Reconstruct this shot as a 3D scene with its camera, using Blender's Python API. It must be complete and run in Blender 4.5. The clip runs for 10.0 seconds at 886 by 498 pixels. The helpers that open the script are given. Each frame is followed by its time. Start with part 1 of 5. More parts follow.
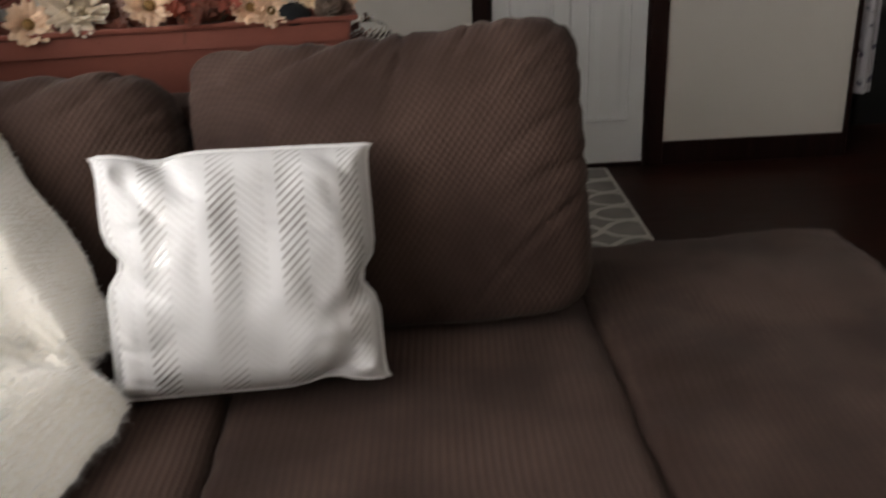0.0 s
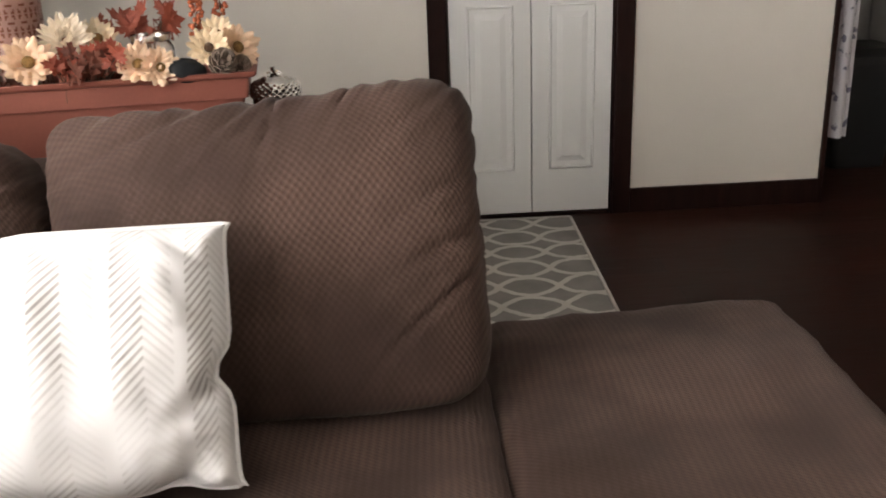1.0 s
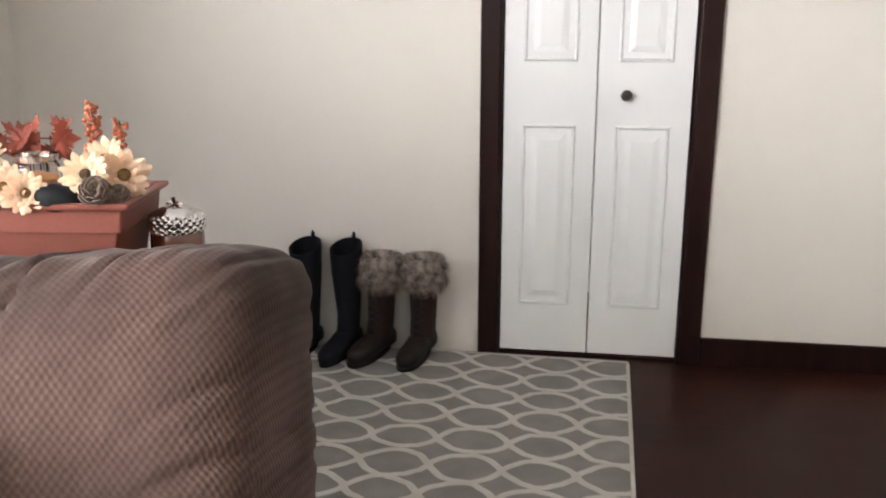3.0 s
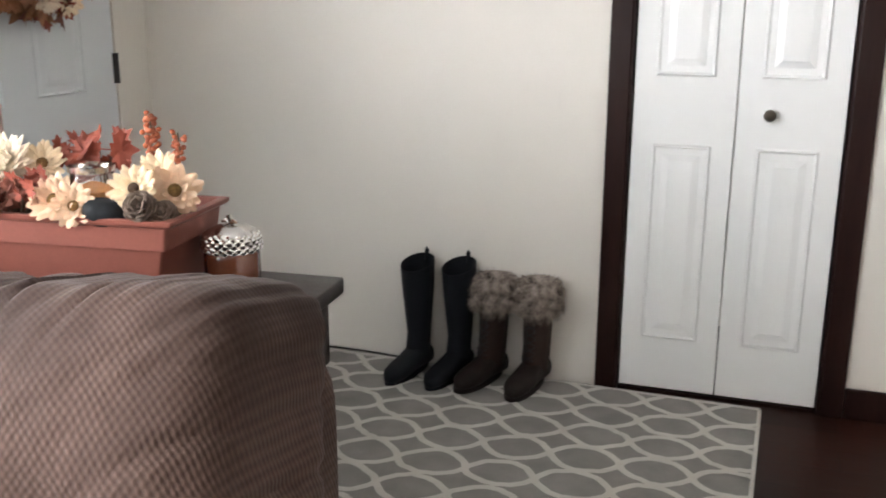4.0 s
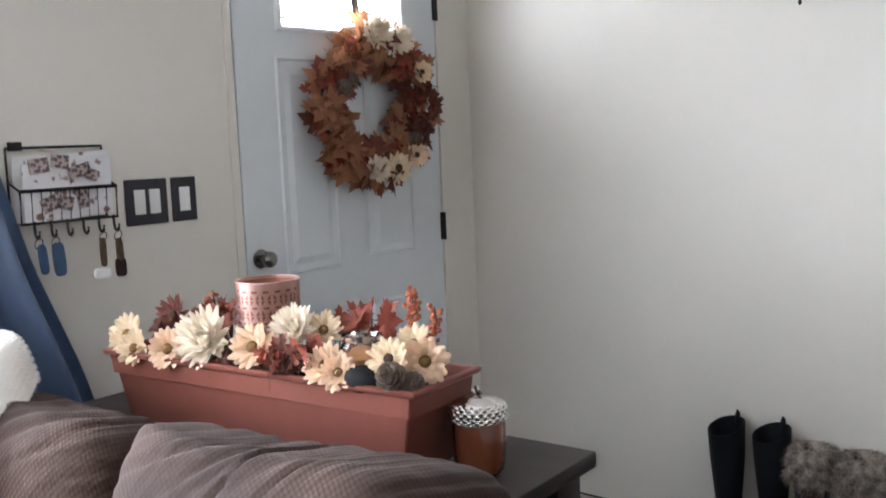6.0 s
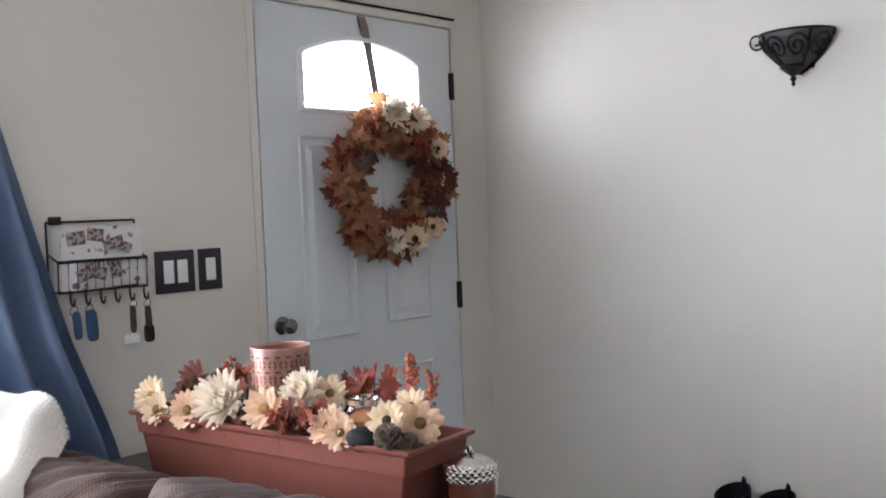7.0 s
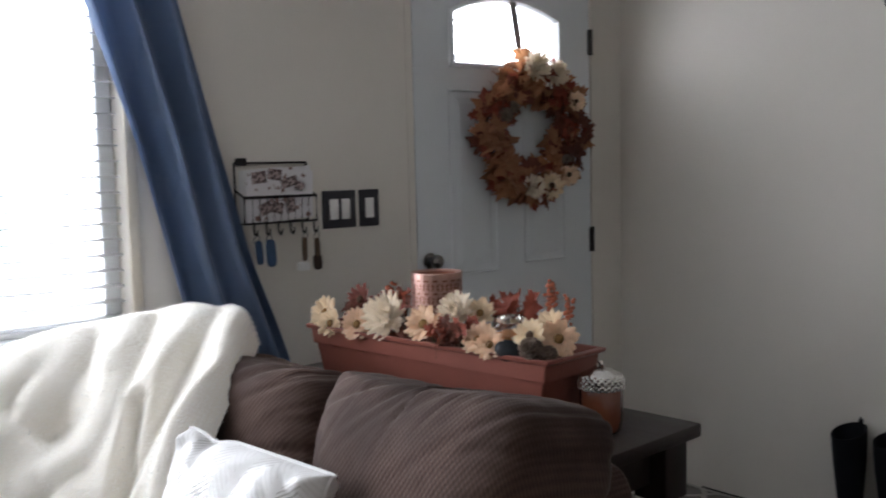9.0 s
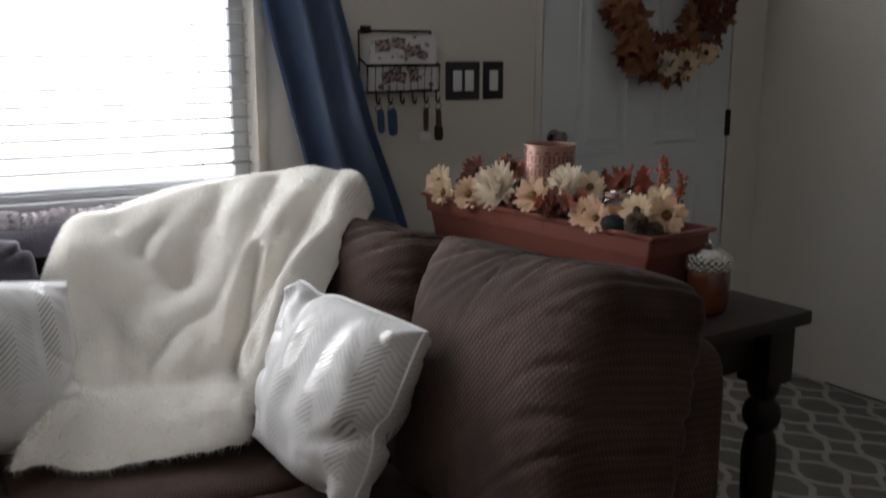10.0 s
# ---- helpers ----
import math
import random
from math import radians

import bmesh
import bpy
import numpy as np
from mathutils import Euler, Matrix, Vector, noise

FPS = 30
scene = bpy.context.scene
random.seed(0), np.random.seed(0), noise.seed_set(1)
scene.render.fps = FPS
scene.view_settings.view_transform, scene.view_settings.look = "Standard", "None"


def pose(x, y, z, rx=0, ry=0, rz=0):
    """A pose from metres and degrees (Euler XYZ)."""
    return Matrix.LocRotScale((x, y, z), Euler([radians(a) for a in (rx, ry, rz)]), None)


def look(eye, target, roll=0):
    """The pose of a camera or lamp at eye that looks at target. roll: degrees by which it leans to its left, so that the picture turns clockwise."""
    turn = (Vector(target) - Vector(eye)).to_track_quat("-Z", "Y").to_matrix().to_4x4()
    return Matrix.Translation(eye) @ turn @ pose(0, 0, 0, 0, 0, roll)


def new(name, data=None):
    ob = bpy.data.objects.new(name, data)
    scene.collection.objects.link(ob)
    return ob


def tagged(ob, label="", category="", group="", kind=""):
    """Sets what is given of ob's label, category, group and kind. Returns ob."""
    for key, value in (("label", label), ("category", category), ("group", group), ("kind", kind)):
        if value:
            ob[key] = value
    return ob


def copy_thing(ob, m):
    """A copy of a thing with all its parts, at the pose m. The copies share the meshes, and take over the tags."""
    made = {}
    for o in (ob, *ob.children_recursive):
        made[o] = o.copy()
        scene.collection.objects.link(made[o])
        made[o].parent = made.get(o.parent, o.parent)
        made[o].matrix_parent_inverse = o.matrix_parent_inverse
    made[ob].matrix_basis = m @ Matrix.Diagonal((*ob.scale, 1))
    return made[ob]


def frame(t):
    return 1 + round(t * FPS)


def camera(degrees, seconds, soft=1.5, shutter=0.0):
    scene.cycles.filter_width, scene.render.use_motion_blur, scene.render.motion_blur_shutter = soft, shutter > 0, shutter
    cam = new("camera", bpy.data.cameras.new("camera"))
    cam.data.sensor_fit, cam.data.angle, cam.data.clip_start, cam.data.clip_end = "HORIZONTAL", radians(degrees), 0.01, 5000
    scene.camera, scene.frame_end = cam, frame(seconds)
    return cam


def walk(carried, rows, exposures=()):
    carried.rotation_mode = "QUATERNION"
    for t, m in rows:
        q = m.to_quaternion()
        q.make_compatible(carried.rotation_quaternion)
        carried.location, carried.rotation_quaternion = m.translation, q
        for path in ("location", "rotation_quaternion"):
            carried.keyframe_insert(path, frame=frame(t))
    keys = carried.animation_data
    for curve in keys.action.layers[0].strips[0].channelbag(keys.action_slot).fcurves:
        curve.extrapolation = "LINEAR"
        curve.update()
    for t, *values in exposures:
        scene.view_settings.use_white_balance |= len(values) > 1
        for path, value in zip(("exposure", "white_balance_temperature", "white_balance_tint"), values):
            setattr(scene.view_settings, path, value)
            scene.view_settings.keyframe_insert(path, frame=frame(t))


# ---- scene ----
cam = camera(50.1, 10.0, soft=1.8, shutter=0.4)
PATH = [
    (0, (1.341, -3.67, 1.188), (1.43, -1.822, 0.427), -2.1),
    (0.5, (1.444, -3.57, 1.206), (1.624, -1.701, 0.515), 0.4),
    (1, (1.541, -3.512, 1.2), (1.618, -1.64, 0.499), -2.3),
    (1.5, (1.709, -3.449, 1.214), (1.679, -1.559, 0.563), -0.2),
    (2, (1.848, -3.406, 1.221), (1.782, -1.504, 0.605), -0.2),
    (2.5, (1.929, -3.27, 1.232), (1.78, -1.359, 0.661), 0.2),
    (2.7, (1.968, -3.223, 1.242), (1.766, -1.311, 0.694), 0.0),
    (3.8, (2.086, -2.964, 1.241), (1.54, -1.107, 0.74), 0.6),
    (4, (2.13, -2.944, 1.239), (1.505, -1.114, 0.73), 0.2),
    (4.5, (2.179, -2.922, 1.24), (1.358, -1.175, 0.715), -1.4),
    (5, (2.19, -2.894, 1.258), (1.16, -1.247, 0.78), -1.9),
    (5.5, (2.228, -2.861, 1.294), (1.038, -1.283, 0.983), -3.0),
    (6, (2.322, -2.851, 1.313), (1.015, -1.354, 1.092), -2.4),
    (7.5, (2.527, -2.983, 1.336), (1.157, -1.527, 1.282), -2.2),
    (8, (2.578, -3.085, 1.318), (1.197, -1.643, 1.212), -2.1),
    (8.5, (2.626, -3.141, 1.318), (1.166, -1.784, 1.159), -1.4),
    (9, (2.655, -3.135, 1.315), (1.107, -1.879, 1.145), -1.4),
    (9.5, (2.684, -3.101, 1.295), (1.01, -2.035, 1.047), -0.1),
    (10, (2.707, -3.075, 1.278), (1.016, -2.088, 0.873), -0.0),
]
EXPOSURES = [
    (0.0, -1.0, 6950, 14), (0.5, -0.42, 7050, 14), (1.0, 0.14, 7150, 15), (2.0, 0.69, 7050, 15), (2.7, 0.95, 6750, 15), (4.0, 0.98, 6450, 12), (5.0, 1.0, 6230, 10),
    (6.2, 0.62, 5950, 12), (7.5, 0.43, 6020, 15), (8.5, 0.0, 6030, 14), (9.0, -0.52, 6150, 13), (9.5, -1.0, 6300, 13), (10.0, -1.32, 6400, 13)]
walk(cam, [(t, look(eye, target, roll)) for t, eye, target, roll in PATH], EXPOSURES)

# ---- world and light ----
world = bpy.data.worlds.new("world")
scene.world = world
world.use_nodes = True
_wn = world.node_tree.nodes
_sky = _wn.new("ShaderNodeTexSky")
_sky.sky_type, _sky.sun_disc, _sky.sun_elevation, _sky.sun_rotation = "NISHITA", False, radians(38), radians(-90)
world.node_tree.links.new(_sky.outputs[0], _wn["Background"].inputs[0])
_wn["Background"].inputs[1].default_value = 0.12

sun_data = bpy.data.lights.new("sun", "SUN")
sun_data.energy, sun_data.angle, sun_data.color = 0.6, radians(20), (1, 0.96, 0.9)
sun = new("sun", sun_data)
sun.matrix_basis = look((-6, -3, 5), (0, -3, 0))


def window_lamp(name, x, y, z, sy, sz, watts, color):
    data = bpy.data.lights.new(name, "AREA")
    data.shape, data.size, data.size_y, data.energy, data.color = "RECTANGLE", sy, sz, watts, color
    lamp = new(name, data)
    lamp.matrix_basis = look((x, y, z), (x + 1, y, z))
    return lamp


# the unseen south end is assumed, lengthened to light the sofa's front
WINDOW_Y0, WINDOW_Y1, WINDOW_Z0, WINDOW_Z1 = -4.75, -2.13, 0.868, 2.05
window_lamp("window_daylight", -0.010, (WINDOW_Y0 + 0.02 - 2.285) / 2, 1.490, 2.445, 1.09, 68, (0.93, 0.97, 1.0))
window_lamp("door_daylight", -0.30, -0.65, 1.82, 0.7, 0.4, 5, (0.95, 0.98, 1.0))

# ---- materials ----
def nodes_of(name):
    m = bpy.data.materials.new(name)
    m.use_nodes = True
    return m, m.node_tree.nodes, m.node_tree.links, m.node_tree.nodes["Principled BSDF"]


def surface(name, a, b=None, rough=0.6, metal=0.0, scale=8.0, fine=90.0, bump=0.1, sheen=0.0, vary=0.0, spec=0.5, coat=0.0,
            stretch=(1, 1, 1), trans=0.0, rough_vary=0.12, depth=0.004):
    """Colour between a and b by noise at two scales, with fine relief. vary: change of value from piece to piece."""
    m, n, l, p = nodes_of(name)
    b = b or tuple(c * 0.8 for c in a)
    tc = n.new("ShaderNodeTexCoord")
    mp = n.new("ShaderNodeMapping")
    mp.inputs["Scale"].default_value = stretch
    l.new(tc.outputs["Object"], mp.inputs[0])
    big, small = n.new("ShaderNodeTexNoise"), n.new("ShaderNodeTexNoise")
    for t, s, d in ((big, scale, 4), (small, fine, 3)):
        t.inputs["Scale"].default_value, t.inputs["Detail"].default_value = s, d
        l.new(mp.outputs[0], t.inputs["Vector"])
    add = n.new("ShaderNodeMath")
    add.operation = "MULTIPLY_ADD"
    l.new(small.outputs[0], add.inputs[0])
    add.inputs[1].default_value = 0.45
    l.new(big.outputs[0], add.inputs[2])
    ramp = n.new("ShaderNodeValToRGB")
    ramp.color_ramp.elements[0].position, ramp.color_ramp.elements[1].position = 0.45, 0.95
    ramp.color_ramp.elements[0].color, ramp.color_ramp.elements[1].color = (*a, 1), (*b, 1)
    l.new(add.outputs[0], ramp.inputs[0])
    out = ramp.outputs[0]
    if vary:
        info, hsv, mr = n.new("ShaderNodeObjectInfo"), n.new("ShaderNodeHueSaturation"), n.new("ShaderNodeMapRange")
        mr.inputs[3].default_value, mr.inputs[4].default_value = 1 - vary, 1 + vary
        l.new(info.outputs["Random"], mr.inputs[0])
        l.new(mr.outputs[0], hsv.inputs["Value"])
        l.new(out, hsv.inputs["Color"])
        out = hsv.outputs[0]
    l.new(out, p.inputs["Base Color"])
    mr2 = n.new("ShaderNodeMapRange")
    mr2.inputs[3].default_value, mr2.inputs[4].default_value = max(0.03, rough - rough_vary), min(1, rough + rough_vary)
    l.new(big.outputs[0], mr2.inputs[0])
    l.new(mr2.outputs[0], p.inputs["Roughness"])
    p.inputs["Metallic"].default_value = metal
    p.inputs["Specular IOR Level"].default_value = spec
    p.inputs["Sheen Weight"].default_value = sheen
    p.inputs["Sheen Roughness"].default_value = 0.4
    p.inputs["Coat Weight"].default_value = coat
    p.inputs["Transmission Weight"].default_value = trans
    if bump:
        bp = n.new("ShaderNodeBump")
        bp.inputs["Strength"].default_value, bp.inputs["Distance"].default_value = bump, depth
        l.new(small.outputs[0], bp.inputs["Height"])
        l.new(bp.outputs[0], p.inputs["Normal"])
    return m


def math_node(n, l, op, x, y=0.0, z=0.0):
    t = n.new("ShaderNodeMath")
    t.operation = op
    for k, v in enumerate((x, y, z)):
        if isinstance(v, (int, float)):
            t.inputs[k].default_value = v
        else:
            l.new(v, t.inputs[k])
    return t.outputs[0]


def weave(name, dark, light, pitch):
    """Plush upholstery with a small raised diamond weave."""
    m, n, l, p = nodes_of(name)
    tc, sep = n.new("ShaderNodeTexCoord"), n.new("ShaderNodeSeparateXYZ")
    l.new(tc.outputs["Object"], sep.inputs[0])
    wob = n.new("ShaderNodeTexNoise")
    wob.inputs["Scale"].default_value = 7
    l.new(tc.outputs["Object"], wob.inputs["Vector"])
    k = 2 * math.pi / pitch
    up = math_node(n, l, "ADD", sep.outputs[1], sep.outputs[2])
    up = math_node(n, l, "MULTIPLY_ADD", wob.outputs[0], 0.03, up)
    side = math_node(n, l, "MULTIPLY_ADD", sep.outputs[1], 0.7, sep.outputs[0])
    side = math_node(n, l, "MULTIPLY_ADD", wob.outputs[0], 0.02, side)
    sa = math_node(n, l, "SINE", math_node(n, l, "MULTIPLY", side, k * 0.75))
    sb = math_node(n, l, "SINE", math_node(n, l, "MULTIPLY", up, k * 0.55))
    dia = math_node(n, l, "MULTIPLY_ADD", math_node(n, l, "MULTIPLY", sa, sb), 0.5, 0.5)
    blot, fuzz = n.new("ShaderNodeTexNoise"), n.new("ShaderNodeTexNoise")
    blot.inputs["Scale"].default_value, blot.inputs["Detail"].default_value = 4.5, 5
    fuzz.inputs["Scale"].default_value = 260
    l.new(tc.outputs["Object"], blot.inputs["Vector"])
    l.new(tc.outputs["Object"], fuzz.inputs["Vector"])
    # the weave shows in patches only
    patchy = n.new("ShaderNodeMapRange")
    patchy.inputs[1].default_value, patchy.inputs[2].default_value, patchy.inputs[3].default_value, patchy.inputs[4].default_value = 0.40, 0.62, 0.30, 1.0
    l.new(blot.outputs[0], patchy.inputs[0])
    dia = math_node(n, l, "MULTIPLY", dia, patchy.outputs[0])
    f = math_node(n, l, "MULTIPLY_ADD", dia, 0.46, math_node(n, l, "MULTIPLY_ADD", blot.outputs[0], 0.95, -0.28))
    f = math_node(n, l, "MULTIPLY_ADD", fuzz.outputs[0], 0.25, f)
    ramp = n.new("ShaderNodeValToRGB")
    ramp.color_ramp.elements[0].position, ramp.color_ramp.elements[1].position = 0.1, 1.0
    ramp.color_ramp.elements[0].color, ramp.color_ramp.elements[1].color = (*dark, 1), (*light, 1)
    l.new(f, ramp.inputs[0])
    l.new(ramp.outputs[0], p.inputs["Base Color"])
    p.inputs["Roughness"].default_value = 0.85
    p.inputs["Specular IOR Level"].default_value = 0.2
    p.inputs["Sheen Weight"].default_value = 0.10
    p.inputs["Sheen Roughness"].default_value = 0.45
    p.inputs["Sheen Tint"].default_value = (0.75, 0.68, 0.64, 1)
    bp = n.new("ShaderNodeBump")
    bp.inputs["Strength"].default_value, bp.inputs["Distance"].default_value = 0.6, 0.002
    l.new(dia, bp.inputs["Height"])
    l.new(bp.outputs[0], p.inputs["Normal"])
    return m


def chevron(name):
    """White pillow cloth printed with columns of fine silver-grey chevrons (UV in metres)."""
    m, n, l, p = nodes_of(name)
    tc, sep = n.new("ShaderNodeTexCoord"), n.new("ShaderNodeSeparateXYZ")
    l.new(tc.outputs["UV"], sep.inputs[0])
    cell = math_node(n, l, "FRACT", math_node(n, l, "DIVIDE", sep.outputs[0], 0.094))
    off = math_node(n, l, "ABSOLUTE", math_node(n, l, "SUBTRACT", cell, 0.5))
    inside = math_node(n, l, "LESS_THAN", off, 0.40)
    run = math_node(n, l, "MULTIPLY_ADD", off, 0.094 * 0.95, sep.outputs[1])
    line = math_node(n, l, "LESS_THAN", math_node(n, l, "FRACT", math_node(n, l, "DIVIDE", run, 0.0124)), 0.40)
    noi = n.new("ShaderNodeTexNoise")
    noi.inputs["Scale"].default_value = 6
    l.new(tc.outputs["UV"], noi.inputs["Vector"])
    # ink faded in patches, painting the print as lost in highlights
    patchy = n.new("ShaderNodeMapRange")
    patchy.inputs[1].default_value, patchy.inputs[2].default_value, patchy.inputs[3].default_value, patchy.inputs[4].default_value = 0.40, 0.60, 0.10, 1.0
    l.new(noi.outputs[0], patchy.inputs[0])
    side = math_node(n, l, "MULTIPLY_ADD", math_node(n, l, "LESS_THAN", cell, 0.5), 0.65, 0.35)
    ink = math_node(n, l, "MULTIPLY", math_node(n, l, "MULTIPLY", inside, line), math_node(n, l, "MULTIPLY", patchy.outputs[0], side))
    mix = n.new("ShaderNodeMix")
    mix.data_type = "RGBA"
    mix.inputs["A"].default_value, mix.inputs["B"].default_value = (0.78, 0.77, 0.76, 1), (0.46, 0.44, 0.42, 1)
    l.new(ink, mix.inputs["Factor"])
    l.new(mix.outputs["Result"], p.inputs["Base Color"])
    l.new(math_node(n, l, "MULTIPLY", ink, 0.9), p.inputs["Metallic"])
    l.new(math_node(n, l, "MULTIPLY_ADD", ink, -0.5, 0.85), p.inputs["Roughness"])
    th = n.new("ShaderNodeTexNoise")
    th.inputs["Scale"].default_value = 500
    l.new(tc.outputs["UV"], th.inputs["Vector"])
    bp = n.new("ShaderNodeBump")
    bp.inputs["Strength"].default_value, bp.inputs["Distance"].default_value = 0.15, 0.001
    l.new(th.outputs[0], bp.inputs["Height"])
    l.new(bp.outputs[0], p.inputs["Normal"])
    return m


def planks(name):
    """Espresso-stained wood floor boards, running along x."""
    m, n, l, p = nodes_of(name)
    tc = n.new("ShaderNodeTexCoord")
    br = n.new("ShaderNodeTexBrick")
    br.inputs["Scale"].default_value = 1.0
    br.inputs["Brick Width"].default_value, br.inputs["Row Height"].default_value, br.inputs["Mortar Size"].default_value = 1.2, 0.127, 0.0012
    br.inputs["Color1"].default_value, br.inputs["Color2"].default_value = (0.026, 0.0078, 0.0048, 1), (0.042, 0.0130, 0.0080, 1)
    br.inputs["Mortar"].default_value = (0.006, 0.003, 0.002, 1)
    l.new(tc.outputs["Object"], br.inputs["Vector"])
    mp, gr = n.new("ShaderNodeMapping"), n.new("ShaderNodeTexNoise")
    mp.inputs["Scale"].default_value = (3, 40, 3)
    gr.inputs["Scale"].default_value, gr.inputs["Detail"].default_value = 2.0, 6
    l.new(tc.outputs["Object"], mp.inputs[0])
    l.new(mp.outputs[0], gr.inputs["Vector"])
    mix = n.new("ShaderNodeMix")
    mix.data_type, mix.blend_type = "RGBA", "MULTIPLY"
    mix.inputs["Factor"].default_value = 0.6
    l.new(br.outputs[0], mix.inputs["A"])
    l.new(gr.outputs[0], mix.inputs["B"])
    l.new(mix.outputs["Result"], p.inputs["Base Color"])
    mr = n.new("ShaderNodeMapRange")
    mr.inputs[3].default_value, mr.inputs[4].default_value = 0.34, 0.55
    p.inputs["Specular IOR Level"].default_value = 0.12
    l.new(gr.outputs[0], mr.inputs[0])
    l.new(mr.outputs[0], p.inputs["Roughness"])
    bp = n.new("ShaderNodeBump")
    bp.inputs["Strength"].default_value, bp.inputs["Distance"].default_value = 0.25, 0.002
    l.new(br.outputs["Fac"], bp.inputs["Height"])
    bp.invert = True
    l.new(bp.outputs[0], p.inputs["Normal"])
    return m


def glass(name, rough=0.0, tint=(1, 1, 1)):
    m, n, l, p = nodes_of(name)
    p.inputs["Transmission Weight"].default_value = 1
    p.inputs["Base Color"].default_value = (*tint, 1)
    p.inputs["Roughness"].default_value = rough
    p.inputs["IOR"].default_value = 1.45
    return m


def printed(name, base, ink, scale, cover):
    """Cloth or paper with blotchy printed motifs."""
    m, n, l, p = nodes_of(name)
    tc, vo, no = n.new("ShaderNodeTexCoord"), n.new("ShaderNodeTexVoronoi"), n.new("ShaderNodeTexNoise")
    vo.inputs["Scale"].default_value, no.inputs["Scale"].default_value = scale, scale * 2.5
    l.new(tc.outputs["Object"], vo.inputs["Vector"])
    l.new(tc.outputs["Object"], no.inputs["Vector"])
    f = math_node(n, l, "MULTIPLY_ADD", no.outputs[0], 0.6, vo.outputs["Distance"])
    ramp = n.new("ShaderNodeValToRGB")
    e = ramp.color_ramp.elements
    e[0].position, e[1].position, e[0].color, e[1].color = cover, cover + 0.12, (*ink, 1), (*base, 1)
    l.new(f, ramp.inputs[0])
    l.new(ramp.outputs[0], p.inputs["Base Color"])
    p.inputs["Roughness"].default_value = 0.85
    return m


M_WALL = surface("wall_paint", (0.735, 0.69, 0.63), (0.68, 0.64, 0.58), 0.48, scale=1.6, fine=160, bump=0.05, spec=0.20, rough_vary=0.06)
M_CEIL = surface("ceiling_paint", (0.84, 0.83, 0.81), (0.79, 0.78, 0.76), 0.9, scale=2, fine=120, bump=0.2)
M_FLOOR = planks("dark_floor")
M_DARKWOOD = surface("espresso_wood", (0.012, 0.0042, 0.0036), (0.022, 0.0085, 0.0068), 0.42, spec=0.15, scale=4, fine=30, bump=0.1, stretch=(6, 6, 0.6))
M_TABLE = surface("table_wood", (0.015, 0.0095, 0.008), (0.028, 0.018, 0.015), 0.42, spec=0.25, scale=4, fine=40, bump=0.1, stretch=(0.7, 6, 6))
M_DOOR = surface("door_paint", (0.70, 0.725, 0.745), (0.65, 0.675, 0.695), 0.42, scale=2, fine=220, bump=0.04)
M_BIFOLD = surface("bifold_paint", (0.80, 0.80, 0.785), (0.76, 0.76, 0.745), 0.38, scale=2, fine=200, bump=0.03)
M_TRIM = surface("cream_trim", (0.63, 0.58, 0.49), (0.54, 0.49, 0.41), 0.5, scale=6, fine=80, bump=0.05)
M_VINYL = surface("white_vinyl", (0.78, 0.79, 0.80), (0.72, 0.73, 0.75), 0.4, scale=3, fine=120, bump=0.02)
M_SOFA = weave("brown_upholstery", (0.021, 0.0102, 0.0076), (0.094, 0.0555, 0.0430), 0.0088)
M_SOFA_BACK = surface("purple_grey_plush", (0.050, 0.043, 0.058), (0.095, 0.085, 0.105), 0.9, scale=9, fine=140, bump=0.4, sheen=0.4, spec=0.15)
M_PILLOW = chevron("chevron_cotton")
M_PIPING = surface("white_piping", (0.78, 0.77, 0.76), (0.7, 0.69, 0.68), 0.8, bump=0.1)
M_FUR = surface("cream_plush", (0.92, 0.885, 0.82), (0.88, 0.835, 0.75), 0.95, scale=14, fine=170, bump=0.4, sheen=0.3, spec=0.1, depth=0.004)
M_FUZZ = surface("cream_plush_pile", (0.96, 0.95, 0.925), (0.94, 0.925, 0.89), 0.95, scale=20, fine=100, bump=0, spec=0.1)
M_LACE = surface("pale_fringe", (0.50, 0.46, 0.47), (0.32, 0.28, 0.30), 0.95, scale=40, fine=160, bump=0.8, sheen=0.3)
M_CURTAIN = surface("blue_satin", (0.125, 0.180, 0.300), (0.165, 0.228, 0.365), 0.30, scale=5, fine=300, bump=0.08, sheen=0.5, stretch=(1, 1, 0.3))
M_RUG = surface("grey_rug_pile", (0.27, 0.255, 0.235), (0.20, 0.19, 0.175), 0.95, scale=9, fine=260, bump=0.6, spec=0.1)
M_RUGLINE = surface("ivory_rug_pile", (0.56, 0.53, 0.48), (0.46, 0.43, 0.385), 0.95, scale=12, fine=260, bump=0.6, spec=0.1)
M_PLANTER = surface("copper_plastic", (0.255, 0.084, 0.060), (0.21, 0.069, 0.050), 0.40, metal=0.15, spec=0.35, scale=5, fine=180, bump=0.04)
M_SOIL = surface("dark_moss", (0.03, 0.025, 0.018), (0.08, 0.06, 0.035), 0.95, scale=60, fine=200, bump=1.0, depth=0.01)
M_COPPER = surface("rose_copper", (0.74, 0.50, 0.43), (0.60, 0.375, 0.315), 0.36, metal=0.85, scale=18, fine=120, bump=0.12)
M_COPPER_IN = surface("copper_inside", (0.42, 0.17, 0.11), (0.30, 0.12, 0.08), 0.5, metal=0.6, scale=18, fine=120, bump=0.1)
M_SILVER = surface("hammered_silver", (0.78, 0.75, 0.71), (0.62, 0.59, 0.56), 0.20, metal=1.0, scale=30, fine=150, bump=0.1)
